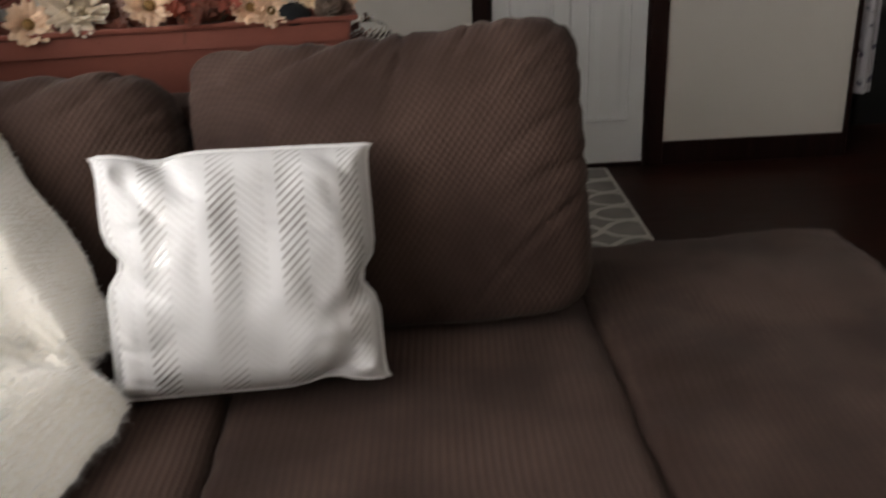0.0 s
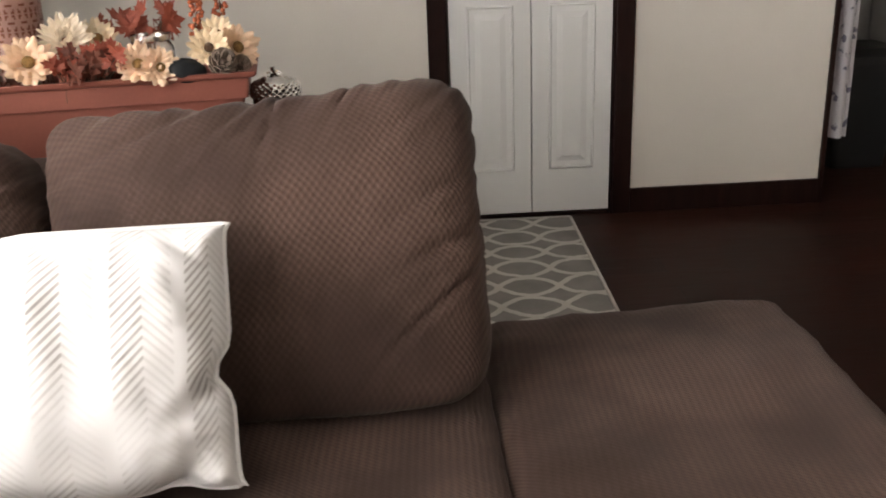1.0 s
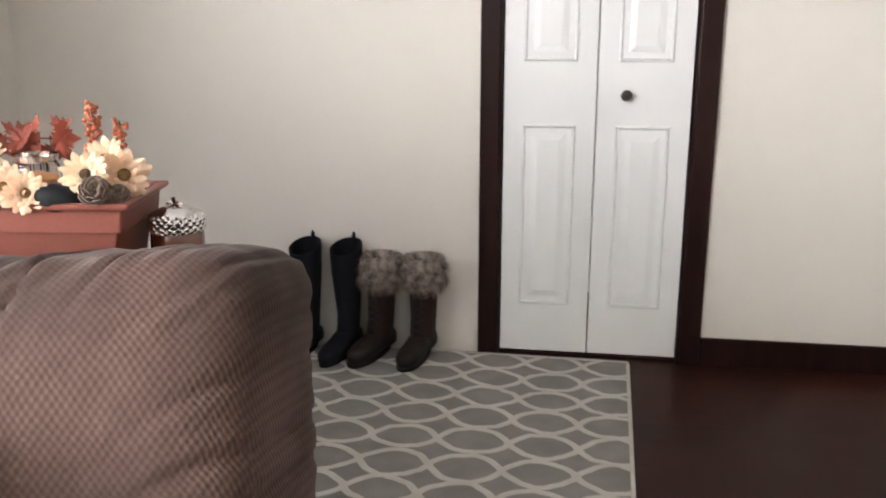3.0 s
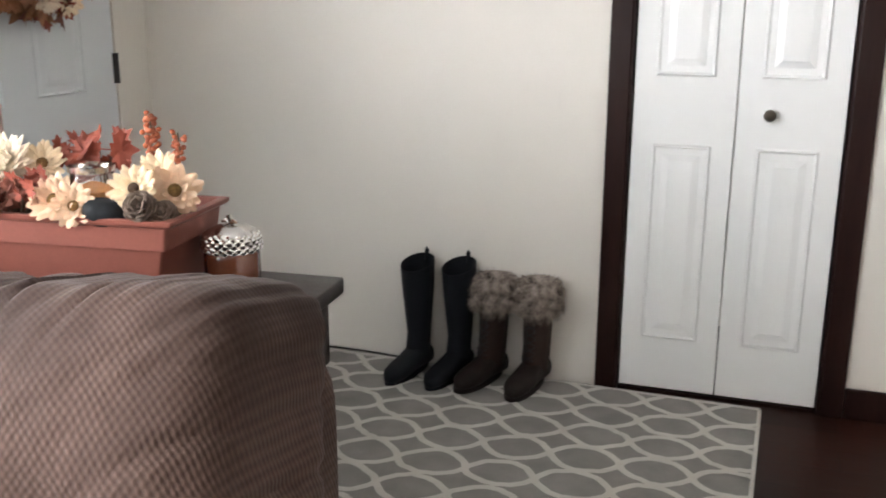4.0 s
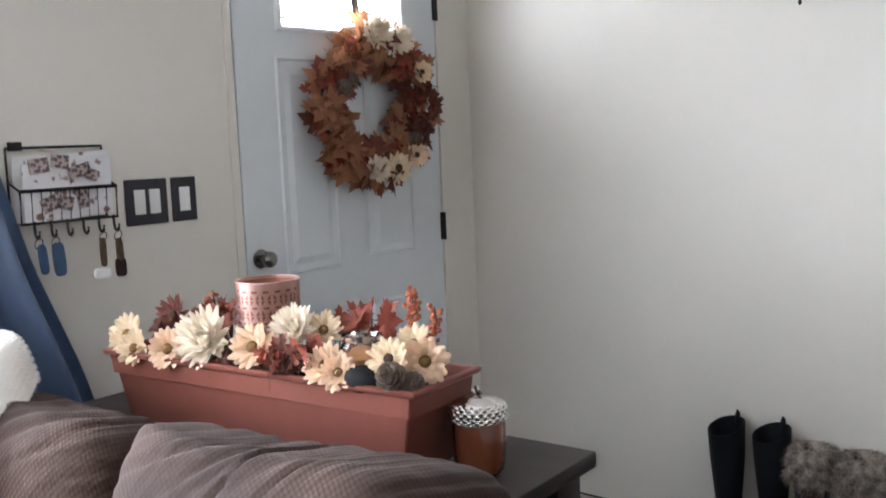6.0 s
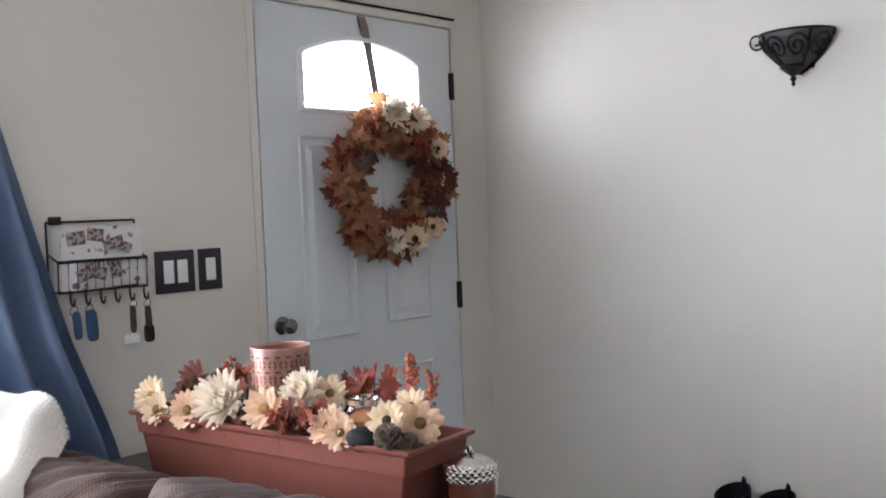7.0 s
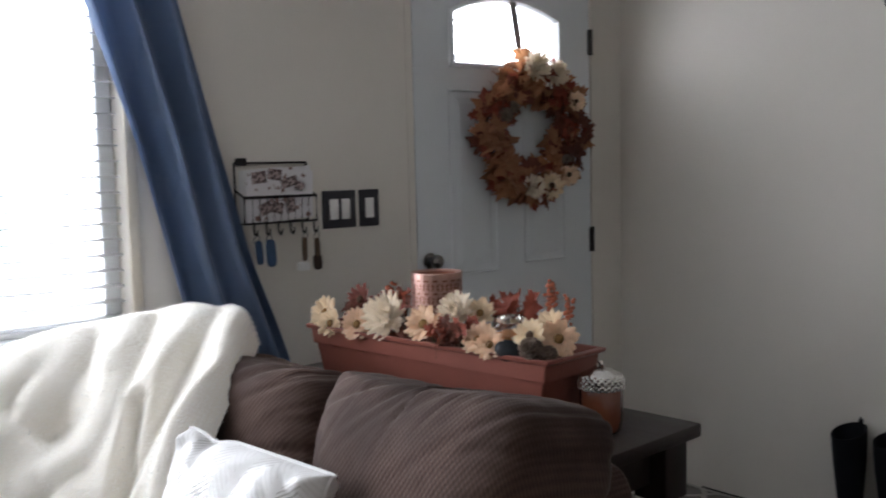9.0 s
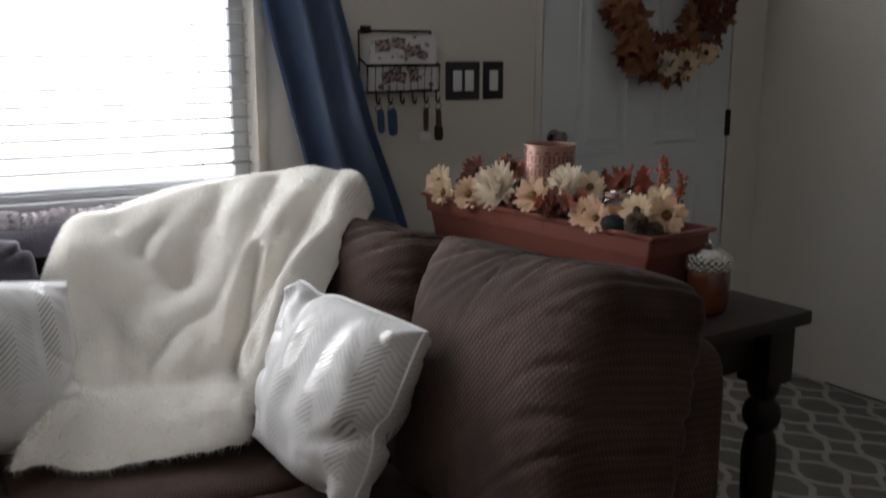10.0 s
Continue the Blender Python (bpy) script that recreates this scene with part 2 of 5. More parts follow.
M_AMBER = surface("amber_glass", (0.17, 0.050, 0.023), (0.12, 0.034, 0.016), 0.14, scale=6, fine=60, bump=0.0, coat=0.6)
M_WAX = surface("orange_wax", (0.75, 0.33, 0.11), (0.68, 0.28, 0.09), 0.5, bump=0.05)
M_CLEAR = glass("clear_glass")
M_PANE = glass("window_glass", 0.02)
M_BLACK = surface("black_metal", (0.014, 0.012, 0.012), (0.03, 0.026, 0.025), 0.45, metal=0.6, scale=20, fine=150, bump=0.15)
M_SWITCH = surface("dark_switch_plate", (0.018, 0.016, 0.022), (0.028, 0.025, 0.034), 0.5, bump=0.08)
M_ROCKER = surface("white_rocker", (0.78, 0.77, 0.75), (0.74, 0.73, 0.71), 0.35, bump=0)
M_NICKEL = surface("satin_nickel", (0.24, 0.225, 0.215), (0.18, 0.17, 0.165), 0.2, metal=1.0, bump=0.05)
M_BRONZE = surface("dark_bronze", (0.075, 0.06, 0.048), (0.05, 0.04, 0.032), 0.35, metal=0.8, bump=0.05)
M_RUBBER = surface("black_rubber", (0.005, 0.0055, 0.0075), (0.009, 0.010, 0.013), 0.6, scale=12, fine=120, bump=0.08, spec=0.15)
M_LEATHER = surface("brown_leather", (0.015, 0.0068, 0.005), (0.030, 0.014, 0.010), 0.6, spec=0.25, scale=20, fine=150, bump=0.3)
M_LEATHER2 = surface("dark_boot_rubber", (0.010, 0.006, 0.005), (0.020, 0.013, 0.011), 0.55, spec=0.2, scale=20, fine=150, bump=0.2)
M_LACES = surface("black_cord", (0.012, 0.010, 0.010), (0.02, 0.017, 0.017), 0.8, bump=0.1)
M_BOOTFUR = surface("mottled_fur", (0.030, 0.021, 0.017), (0.46, 0.385, 0.33), 0.95, scale=42, fine=160, bump=0.8, spec=0.1)
M_CREAMPETAL = surface("cream_petal", (0.87, 0.74, 0.55), (0.78, 0.60, 0.39), 0.75, scale=25, fine=200, bump=0.15, vary=0.08)
M_WHITEPETAL = surface("white_petal", (0.90, 0.82, 0.71), (0.85, 0.74, 0.58), 0.75, scale=25, fine=200, bump=0.15, vary=0.05)
M_PEACHPETAL = surface("peach_petal", (0.83, 0.58, 0.38), (0.82, 0.64, 0.47), 0.75, scale=25, fine=200, bump=0.15, vary=0.08)
M_RUSTPETAL = surface("rust_petal", (0.20, 0.055, 0.035), (0.13, 0.04, 0.03), 0.8, scale=25, fine=200, bump=0.2, vary=0.15)
M_SEED = surface("brown_seed_head", (0.045, 0.022, 0.012), (0.10, 0.05, 0.02), 0.95, scale=200, fine=400, bump=1.0)
M_YELLOWSEED = surface("ochre_seed_head", (0.30, 0.17, 0.05), (0.14, 0.07, 0.02), 0.95, scale=200, fine=400, bump=1.0)
M_MAPLE = surface("red_maple_leaf", (0.29, 0.062, 0.032), (0.17, 0.038, 0.022), 0.7, scale=30, fine=150, bump=0.2, vary=0.2)
M_TANLEAF = surface("tan_leaf", (0.43, 0.215, 0.11), (0.25, 0.092, 0.045), 0.75, scale=28, fine=150, bump=0.25, vary=0.35)
M_BROWNLEAF = surface("brown_leaf", (0.19, 0.055, 0.030), (0.105, 0.032, 0.020), 0.75, scale=28, fine=150, bump=0.25, vary=0.3)
M_BERRY = surface("orange_berry", (0.42, 0.11, 0.035), (0.27, 0.06, 0.025), 0.6, scale=40, fine=200, bump=0.2, vary=0.2)
M_TWIG = surface("brown_twig", (0.10, 0.06, 0.035), (0.06, 0.035, 0.02), 0.9, scale=40, fine=200, bump=0.5)
M_CONE = surface("pine_cone", (0.34, 0.26, 0.205), (0.15, 0.105, 0.078), 0.85, scale=60, fine=200, bump=0.4, vary=0.2)
M_GOURD = surface("black_gourd", (0.006, 0.006, 0.007), (0.012, 0.013, 0.015), 0.6, spec=0.15, scale=20, fine=100, bump=0.2)
M_GREEN = surface("green_stem", (0.11, 0.12, 0.04), (0.07, 0.08, 0.03), 0.8, bump=0.2)
M_RIBBON = surface("taupe_ribbon", (0.20, 0.165, 0.15), (0.15, 0.12, 0.11), 0.5, metal=0.1, scale=10, fine=200, bump=0.1)
M_PAPER = printed("mail_paper", (0.74, 0.72, 0.74), (0.22, 0.12, 0.10), 30, 0.50)
M_PHOTO = printed("printed_photo", (0.40, 0.31, 0.30), (0.10, 0.07, 0.07), 90, 0.75)
M_SHADE = surface("smoked_glass_bowl", (0.085, 0.08, 0.08), (0.055, 0.052, 0.052), 0.35, scale=12, fine=90, bump=0.1)
M_TOWEL = printed("patterned_cloth", (0.50, 0.48, 0.50), (0.13, 0.12, 0.16), 22, 0.5)
M_BLUE = surface("blue_vinyl", (0.02, 0.05, 0.12), (0.03, 0.07, 0.15), 0.4, bump=0.05)
M_BIN = surface("dark_bin", (0.004, 0.004, 0.006), (0.007, 0.007, 0.009), 0.5, bump=0.05)
M_CABINET = surface("grey_cabinet", (0.32, 0.31, 0.31), (0.27, 0.26, 0.26), 0.5, bump=0.03)
M_LEAD = surface("lead_came", (0.05, 0.047, 0.047), (0.035, 0.03, 0.03), 0.5, metal=0.7, bump=0.1)


def let_through(m, color, share):
    """Mixes in light that comes through thin cloth or pile."""
    n, l = m.node_tree.nodes, m.node_tree.links
    thin, mix = n.new("ShaderNodeBsdfTranslucent"), n.new("ShaderNodeMixShader")
    thin.inputs[0].default_value, mix.inputs[0].default_value = (*color, 1), share
    l.new(n["Principled BSDF"].outputs[0], mix.inputs[1])
    l.new(thin.outputs[0], mix.inputs[2])
    l.new(mix.outputs[0], n["Material Output"].inputs[0])


let_through(M_FUZZ, (0.95, 0.935, 0.90), 0.4)
let_through(M_CURTAIN, (0.25, 0.34, 0.52), 0.35)
for thin_cloth, tint in ((M_WHITEPETAL, (0.90, 0.82, 0.70)), (M_CREAMPETAL, (0.87, 0.74, 0.54)), (M_PEACHPETAL, (0.80, 0.54, 0.36)), (M_TANLEAF, (0.44, 0.20, 0.09)), (M_BROWNLEAF, (0.20, 0.06, 0.03)), (M_MAPLE, (0.34, 0.07, 0.035))):
    let_through(thin_cloth, tint, 0.3)


def daylight_sheet():
    m, n, l, p = nodes_of("overcast_outdoors")
    p.inputs["Base Color"].default_value = (0.8, 0.82, 0.85, 1)
    p.inputs["Emission Color"].default_value = (0.95, 0.98, 1.0, 1)
    p.inputs["Emission Strength"].default_value = 14.0
    return m


M_OUTSIDE = daylight_sheet()


# ---- builders ----
def thing(name, x, y, z, label, category, group="", kind=""):
    e = new(name)
    e.empty_display_size = 0.1
    e.matrix_basis = pose(x, y, z)
    return tagged(e, label, category, group, kind)


def hang(ob, parent, m=None):
    if parent is not None:
        ob.parent = parent
        ob.matrix_parent_inverse = parent.matrix_basis.inverted() if parent.type == "EMPTY" else Matrix()
    if m is not None:
        ob.matrix_basis = m
    return ob


def part(name, bm, material, parent=None, label="", smooth=True, m=None):
    """Links a bmesh as one mesh object under a thing or part; m: its own pose in the world."""
    me = bpy.data.meshes.new(name)
    bm.to_mesh(me)
    bm.free()
    me.materials.append(material)
    for p in me.polygons:
        p.use_smooth = smooth
    ob = hang(new(name, me), parent, m)
    if smooth:
        me.set_sharp_from_angle(angle=radians(42))
    return tagged(ob, label)


def piece(name, me, parent, m):
    return hang(new(name, me), parent, m)


def data_of(name, bm, material, smooth=True):
    me = bpy.data.meshes.new(name)
    bm.to_mesh(me)
    bm.free()
    me.materials.append(material)
    for p in me.polygons:
        p.use_smooth = smooth
    return me


def box(lo, hi, bevel=0.0, bm=None, m=None):
    out = bm or bmesh.new()
    one = bmesh.new()
    bmesh.ops.create_cube(one, size=1)
    c, s = [(a + b) / 2 for a, b in zip(lo, hi)], [abs(b - a) for a, b in zip(lo, hi)]
    for v in one.verts:
        v.co = Vector((c[k] + v.co[k] * s[k] for k in range(3)))
    if bevel:
        bmesh.ops.bevel(one, geom=one.edges[:], offset=min(bevel, min(s) * 0.45), segments=2, affect="EDGES", profile=0.5)
    return join(out, one, m)


def join(out, one, m=None):
    if m is not None:
        one.transform(m)
    base = [out.verts.new(v.co) for v in one.verts]
    one.verts.index_update()
    for f in one.faces:
        try:
            out.faces.new([base[v.index] for v in f.verts])
        except ValueError:
            pass
    one.free()
    return out


def loft(rings, bm=None, caps=True):
    """Skin through rings of equally many points."""
    out = bm or bmesh.new()
    rows = [[out.verts.new(p) for p in r] for r in rings]
    n = len(rows[0])
    for a, b in zip(rows, rows[1:]):
        for k in range(n):
            out.faces.new((a[k], a[(k + 1) % n], b[(k + 1) % n], b[k]))
    if caps:
        out.faces.new(rows[0][::-1])
        out.faces.new(rows[-1])
    return out


def lathe(profile, n=28, at=(0, 0, 0), bm=None, caps=True):
    return loft([[(at[0] + r * math.cos(2 * math.pi * k / n), at[1] + r * math.sin(2 * math.pi * k / n), at[2] + z) for k in range(n)]
                 for r, z in profile], bm, caps)


def tube(points, r, n=6, bm=None, taper=1.0):
    pts = [Vector(p) for p in points]
    rings = []
    for k, p in enumerate(pts):
        d = (pts[min(k + 1, len(pts) - 1)] - pts[max(k - 1, 0)]).normalized()
        a = d.cross(Vector((0, 0, 1)) if abs(d.z) < 0.9 else Vector((1, 0, 0))).normalized()
        b = d.cross(a)
        q = r * (1 + (taper - 1) * k / max(1, len(pts) - 1))
        rings.append([p + q * (math.cos(2 * math.pi * j / n) * a + math.sin(2 * math.pi * j / n) * b) for j in range(n)])
    return loft(rings, bm)


def sheet(nu, nv, f, bm=None, closed_u=False, uv=None):
    """A grid of f(u, v), u and v from 0 to 1."""
    out = bm or bmesh.new()
    g = [[out.verts.new(f(i / nu, j / nv)) for i in range(nu + 1)] for j in range(nv + 1)]
    layer = out.loops.layers.uv.verify() if uv else None
    for j in range(nv):
        for i in range(nu):
            fc = out.faces.new((g[j][i], g[j][i + 1], g[j + 1][i + 1], g[j + 1][i]))
            if uv:
                for lp, (a, b) in zip(fc.loops, ((i, j), (i + 1, j), (i + 1, j + 1), (i, j + 1))):
                    lp[layer].uv = uv(a / nu, b / nv)
    return out


def thicken(bm, t):
    bmesh.ops.recalc_face_normals(bm, faces=bm.faces[:])
    bmesh.ops.solidify(bm, geom=bm.faces[:], thickness=t)
    return bm


def soft(sx, sy, sz, n=14, k=5.0, wrinkle=None, plan=None):
    """A stuffed block: a cube grid drawn in to a rounded solid; wrinkle(p) gives an offset along the outward way; plan: roundness seen from above."""
    bm = bmesh.new()
    seen = {}

    def vert(p):
        key = tuple(round(c, 5) for c in p)
        if key not in seen:
            q = Vector(p)
            a = plan or k
            length = ((abs(q.x) ** a + abs(q.y) ** a) ** (k / a) + abs(q.z) ** k) ** (1 / k)
            q = Vector((q.x * sx, q.y * sy, q.z * sz)) / (2 * length)
            if wrinkle:
                way = Vector((q.x / sx ** 2, q.y / sy ** 2, q.z / sz ** 2)).normalized()
                q = q + way * wrinkle(q)
            seen[key] = bm.verts.new(q)
        return seen[key]

    for axis in range(3):
        for s in (-1, 1):
            for i in range(n):
                for j in range(n):
                    quad = []
                    for a, b in ((i, j), (i + 1, j), (i + 1, j + 1), (i, j + 1)):
                        p = [0, 0, 0]
                        p[axis], p[(axis + 1) % 3], p[(axis + 2) % 3] = s, math.sin((2 * a / n - 1) * 1.45) / math.sin(1.45), math.sin((2 * b / n - 1) * 1.45) / math.sin(1.45)
                        quad.append(vert(p))
                    bm.faces.new(quad if s > 0 else quad[::-1])
    return bm


def fuzz(spots, length, width, seed, material, name, parent, label="", droop=0.5, spread=0.7):
    """Short pile: a thin blade at each (place, normal)."""
    rng = random.Random(seed)
    verts, faces = [], []
    for p, nrm in spots:
        d = (nrm + spread * Vector((rng.uniform(-1, 1), rng.uniform(-1, 1), rng.uniform(-1, 1)))).normalized()
        side = d.cross(Vector((rng.uniform(-1, 1), rng.uniform(-1, 1), rng.uniform(-1, 1)))).normalized() * width
        ln = length * rng.uniform(0.6, 1.2)
        tip = p + d * ln - Vector((0, 0, droop * ln * 0.6))
        k = len(verts)
        verts += [p - side, p + side, tip]
        faces.append((k, k + 1, k + 2))
    me = bpy.data.meshes.new(name)
    me.from_pydata(verts, [], faces)
    me.materials.append(material)
    return tagged(hang(new(name, me), parent), label, kind="stuff")


def spots_on(bm, count, seed):
    """Random places with normals on a bmesh, by area."""
    rng = random.Random(seed)
    bm.normal_update()
    fs = bm.faces[:]
    areas = np.cumsum([f.calc_area() for f in fs])
    out = []
    for _ in range(count):
        f = fs[int(np.searchsorted(areas, rng.random() * areas[-1]))]
        w = [rng.random() + 1e-3 for _ in f.verts]
        t = sum(w)
        p = sum((v.co * (a / t) for v, a in zip(f.verts, w)), Vector())
        out.append((p.copy(), f.normal.copy()))
    return out

# ---- structure ----
# X1 and Y0: unseen room ends, assumed close for more bounce light
H, X1, Y0 = 2.42, 4.75, -5.2


def structure(name, bm, material, label, smooth=False):
    return tagged(part(name, bm, material, None, "", smooth), label, name.split("_")[0], kind="structure")


structure("floor", box((-0.15, Y0 - 0.15, -0.1), (X1 + 0.15, 3.0, 0)), M_FLOOR, "dark espresso wood plank floor with a soft gloss")
structure("ceiling", box((-0.15, Y0 - 0.15, H), (X1 + 0.15, 3.0, H + 0.1)), M_CEIL, "plain white ceiling above the living room")

DOOR_Y0, DOOR_Y1, DOOR_Z = -1.095, -0.19, 2.028
w = bmesh.new()
for lo, hi in (((-0.13, Y0, 0), (0, WINDOW_Y0, H)), ((-0.13, WINDOW_Y0, 0), (0, WINDOW_Y1, WINDOW_Z0)), ((-0.13, WINDOW_Y0, WINDOW_Z1), (0, WINDOW_Y1, H)),
               ((-0.13, WINDOW_Y1, 0), (0, DOOR_Y0 - 0.006, H)), ((-0.13, DOOR_Y0 - 0.006, DOOR_Z + 0.006), (0, DOOR_Y1 + 0.006, H)), ((-0.13, DOOR_Y1 + 0.006, 0), (0, 0.12, H))):
    box(lo, hi, bm=w)
structure("wall_west", w, M_WALL, "cream painted wall with the front door and window")
CL0, CL1, CLZ = 1.735, 2.345, 2.045
w = bmesh.new()
for lo, hi in (((0, 0, 0), (CL0 - 0.012, 0.12, H)), ((CL0 - 0.012, 0, CLZ), (CL1 + 0.012, 0.12, H)), ((CL1 + 0.012, 0, 0), (3.172, 0.12, H)), ((3.172, 0, 2.1), (4.6, 0.12, H)), ((4.6, 0, 0), (X1, 0.12, H))):
    box(lo, hi, bm=w)
structure("wall_north", w, M_WALL, "cream painted wall with the closet and kitchen opening")
structure("wall_south", box((-0.13, Y0 - 0.13, 0), (X1, Y0, H)), M_WALL, "plain cream wall closing the room behind the walk")
structure("wall_east", box((X1, Y0, 0), (X1 + 0.12, 3.0, H)), M_WALL, "cream painted wall closing the living room")
structure("wall_kitchen", box((3.05, 2.9, 0), (X1, 3.0, H)), M_WALL, "dim far wall of the kitchen beyond the opening")
# added out of view to block outside light from the kitchen
structure("wall_kitchen_side", box((3.05, 0.12, 0), (3.172, 2.9, H)), M_WALL, "unseen side wall keeping outside light out of the kitchen")
structure("wall_closet", box((1.4, 0.75, 0), (3.05, 0.85, H)), M_WALL, "plain wall closing the closet behind its doors")
# likewise added unseen, shuts outside light out behind the closet
structure("wall_closet_side", box((1.3, 0.12, 0), (1.4, 0.85, H)), M_WALL, "unseen side wall keeping outside light out of the closet")

structure("baseboard", box((2.424, -0.014, 0), (3.172, 0, 0.098), 0.003), M_DARKWOOD, "dark espresso wooden baseboard along the wall")
t = bmesh.new()
box((1.660, -0.018, 0.0), (1.726, 0, 2.11), 0.004, t)
box((2.354, -0.018, 0.0), (2.423, 0, 2.11), 0.004, t)
box((1.726, -0.018, 2.045), (2.354, 0, 2.11), 0.004, t)
structure("trim_closet", t, M_DARKWOOD, "dark espresso wooden casing round the closet doors")
t = bmesh.new()
box((CL0 - 0.012, -0.010, 0), (CL0 - 0.003, 0.12, CLZ), bm=t)
box((CL1 + 0.003, -0.010, 0), (CL1 + 0.012, 0.12, CLZ), bm=t)
structure("trim_closet_jamb", t, M_DARKWOOD, "dark wooden jamb lining of the closet")
structure("trim_opening", box((3.172, -0.012, 0), (3.190, 0.13, 2.1), 0.002), M_DARKWOOD, "dark wooden trim at the kitchen opening")
structure("threshold", box((1.737, -0.004, 0.0005), (2.343, 0.12, 0.012)), M_DARKWOOD, "dark floor strip under the closet doors")
t = bmesh.new()
for y in (DOOR_Y0 - 0.035, DOOR_Y1 + 0.006):
    box((0, y, 0), (0.004, y + 0.029, DOOR_Z + 0.035), 0.001, t)
box((0, DOOR_Y0 - 0.006, DOOR_Z + 0.008), (0.004, DOOR_Y1 + 0.006, DOOR_Z + 0.035), 0.001, t)
structure("trim_door", t, M_WALL, "narrow painted frame round the front door")
# dark strips stand in for the shade in the gap round the slab
t = bmesh.new()
for y in (DOOR_Y0 - 0.0055, DOOR_Y1 + 0.0005):
    box((-0.040, y, 0), (-0.014, y + 0.005, DOOR_Z + 0.005), bm=t)
box((-0.040, DOOR_Y0, DOOR_Z + 0.0005), (-0.014, DOOR_Y1, DOOR_Z + 0.0055), bm=t)
structure("trim_door_seal", t, M_RUBBER, "dark strips for the shade in the gap round the front door")
# solid dark strip drawn for the shade of the gap over the frame
structure("trim_door_gap", box((0.0005, DOOR_Y0 - 0.03, DOOR_Z + 0.036), (0.009, DOOR_Y1 + 0.03, DOOR_Z + 0.043)), M_DARKWOOD, "thin dark strip for the shaded gap above the door frame")
structure("backdrop", box((-5.02, -14, -3), (-5.0, 8, 7)), M_OUTSIDE, "bright white overcast daylight outdoors")
structure("ground", box((-60, -60, -0.5), (60, 60, -0.45)), M_SOIL, "plain ground outside the house")


# ---- front door ----
def raised_panel(w, h, face, depth=0.012):
    """A moulded panel in the (u, v) plane, out along +n: sunk margin and raised field."""
    r = []
    for inset, up in ((0, 0.0005), (0.006, 0.0065), (0.014, -0.0008), (0.026, -0.0008), (0.052, 0.0065)):
        a, b = w / 2 - inset, h / 2 - inset
        r.append([face(u, v, up) for u, v in ((-a, -b), (a, -b), (a, b), (-a, b))])
    return loft(r, caps=True)


front_door = thing("door_1", 0, (DOOR_Y0 + DOOR_Y1) / 2, 0, "white panelled steel front door with an arched light", "door", kind="structure")
LITE_Y0, LITE_Y1, LITE_Z0, LITE_Z1, LITE_RISE = -0.915, -0.385, 1.695, 1.872, 0.06


def arch(y):
    u = (y - (LITE_Y0 + LITE_Y1) / 2) / ((LITE_Y1 - LITE_Y0) / 2)
    return LITE_Z1 + LITE_RISE * (1 - u * u)


slab = bmesh.new()
box((-0.045, DOOR_Y0, 0.012), (0.0, DOOR_Y1, LITE_Z0), bm=slab)
box((-0.045, DOOR_Y0, LITE_Z0), (0.0, LITE_Y0, DOOR_Z), bm=slab)
box((-0.045, LITE_Y1, LITE_Z0), (0.0, DOOR_Y1, DOOR_Z), bm=slab)
NARC = 16
for k in range(NARC):
    ya, yb = (LITE_Y0 + (LITE_Y1 - LITE_Y0) * j / NARC for j in (k, k + 1))
    loft([[(-0.045, ya, arch(ya)), (0, ya, arch(ya)), (0, ya, DOOR_Z), (-0.045, ya, DOOR_Z)],
          [(-0.045, yb, arch(yb)), (0, yb, arch(yb)), (0, yb, DOOR_Z), (-0.045, yb, DOOR_Z)]], slab)
part("slab", slab, M_DOOR, front_door, "", False)
for y0, y1, z0, z1 in ((-0.945, -0.71, 0.92, 1.60), (-0.575, -0.345, 0.94, 1.60), (-0.945, -0.71, 0.15, 0.78), (-0.575, -0.345, 0.15, 0.78)):
    yc, zc = (y0 + y1) / 2, (z0 + z1) / 2
    part("panel", raised_panel(y1 - y0, z1 - z0, lambda u, v, o: (0.0012 + o, yc + u, zc + v)), M_DOOR, front_door, "", False)
rim = []
loop = [(y, LITE_Z0) for y in np.linspace(LITE_Y0, LITE_Y1, NARC + 1)] + [(y, arch(y)) for y in np.linspace(LITE_Y1, LITE_Y0, NARC + 1)]
cy, cz = (LITE_Y0 + LITE_Y1) / 2, 1.8
for grow, up in ((1.075, 0.001), (1.06, 0.014), (1.015, 0.017), (0.985, 0.006), (0.985, -0.02)):
    rim.append([(up, cy + (y - cy) * grow, cz + (z - cz) * (1 + (grow - 1) * 2.1)) for y, z in loop])
part("light_frame", loft(rim, caps=False), M_VINYL, front_door, "white moulded frame of the arched light")
pane = bmesh.new()
pane.faces.new([pane.verts.new((-0.022, y, z)) for y, z in loop])
pane_ob = part("pane", pane, M_PANE, front_door, "textured glass with fine leading", False)
pane_ob.visible_shadow = False
came = bmesh.new()
for y in np.linspace(LITE_Y0 + 0.03, LITE_Y1 - 0.03, 9):
    tube([(-0.018, y, LITE_Z0), (-0.018, y, LITE_Z0 + 0.03)], 0.0028, 4, came)
for dz, r in ((0.03, 0.0028), ):
    tube([(-0.018, LITE_Y0, LITE_Z0 + dz), (-0.018, LITE_Y1, LITE_Z0 + dz)], r, 4, came)
tube([(-0.018, y, arch(y) - 0.035) for y in np.linspace(LITE_Y0, LITE_Y1, 13)], 0.0028, 4, came)
rng = random.Random(5)
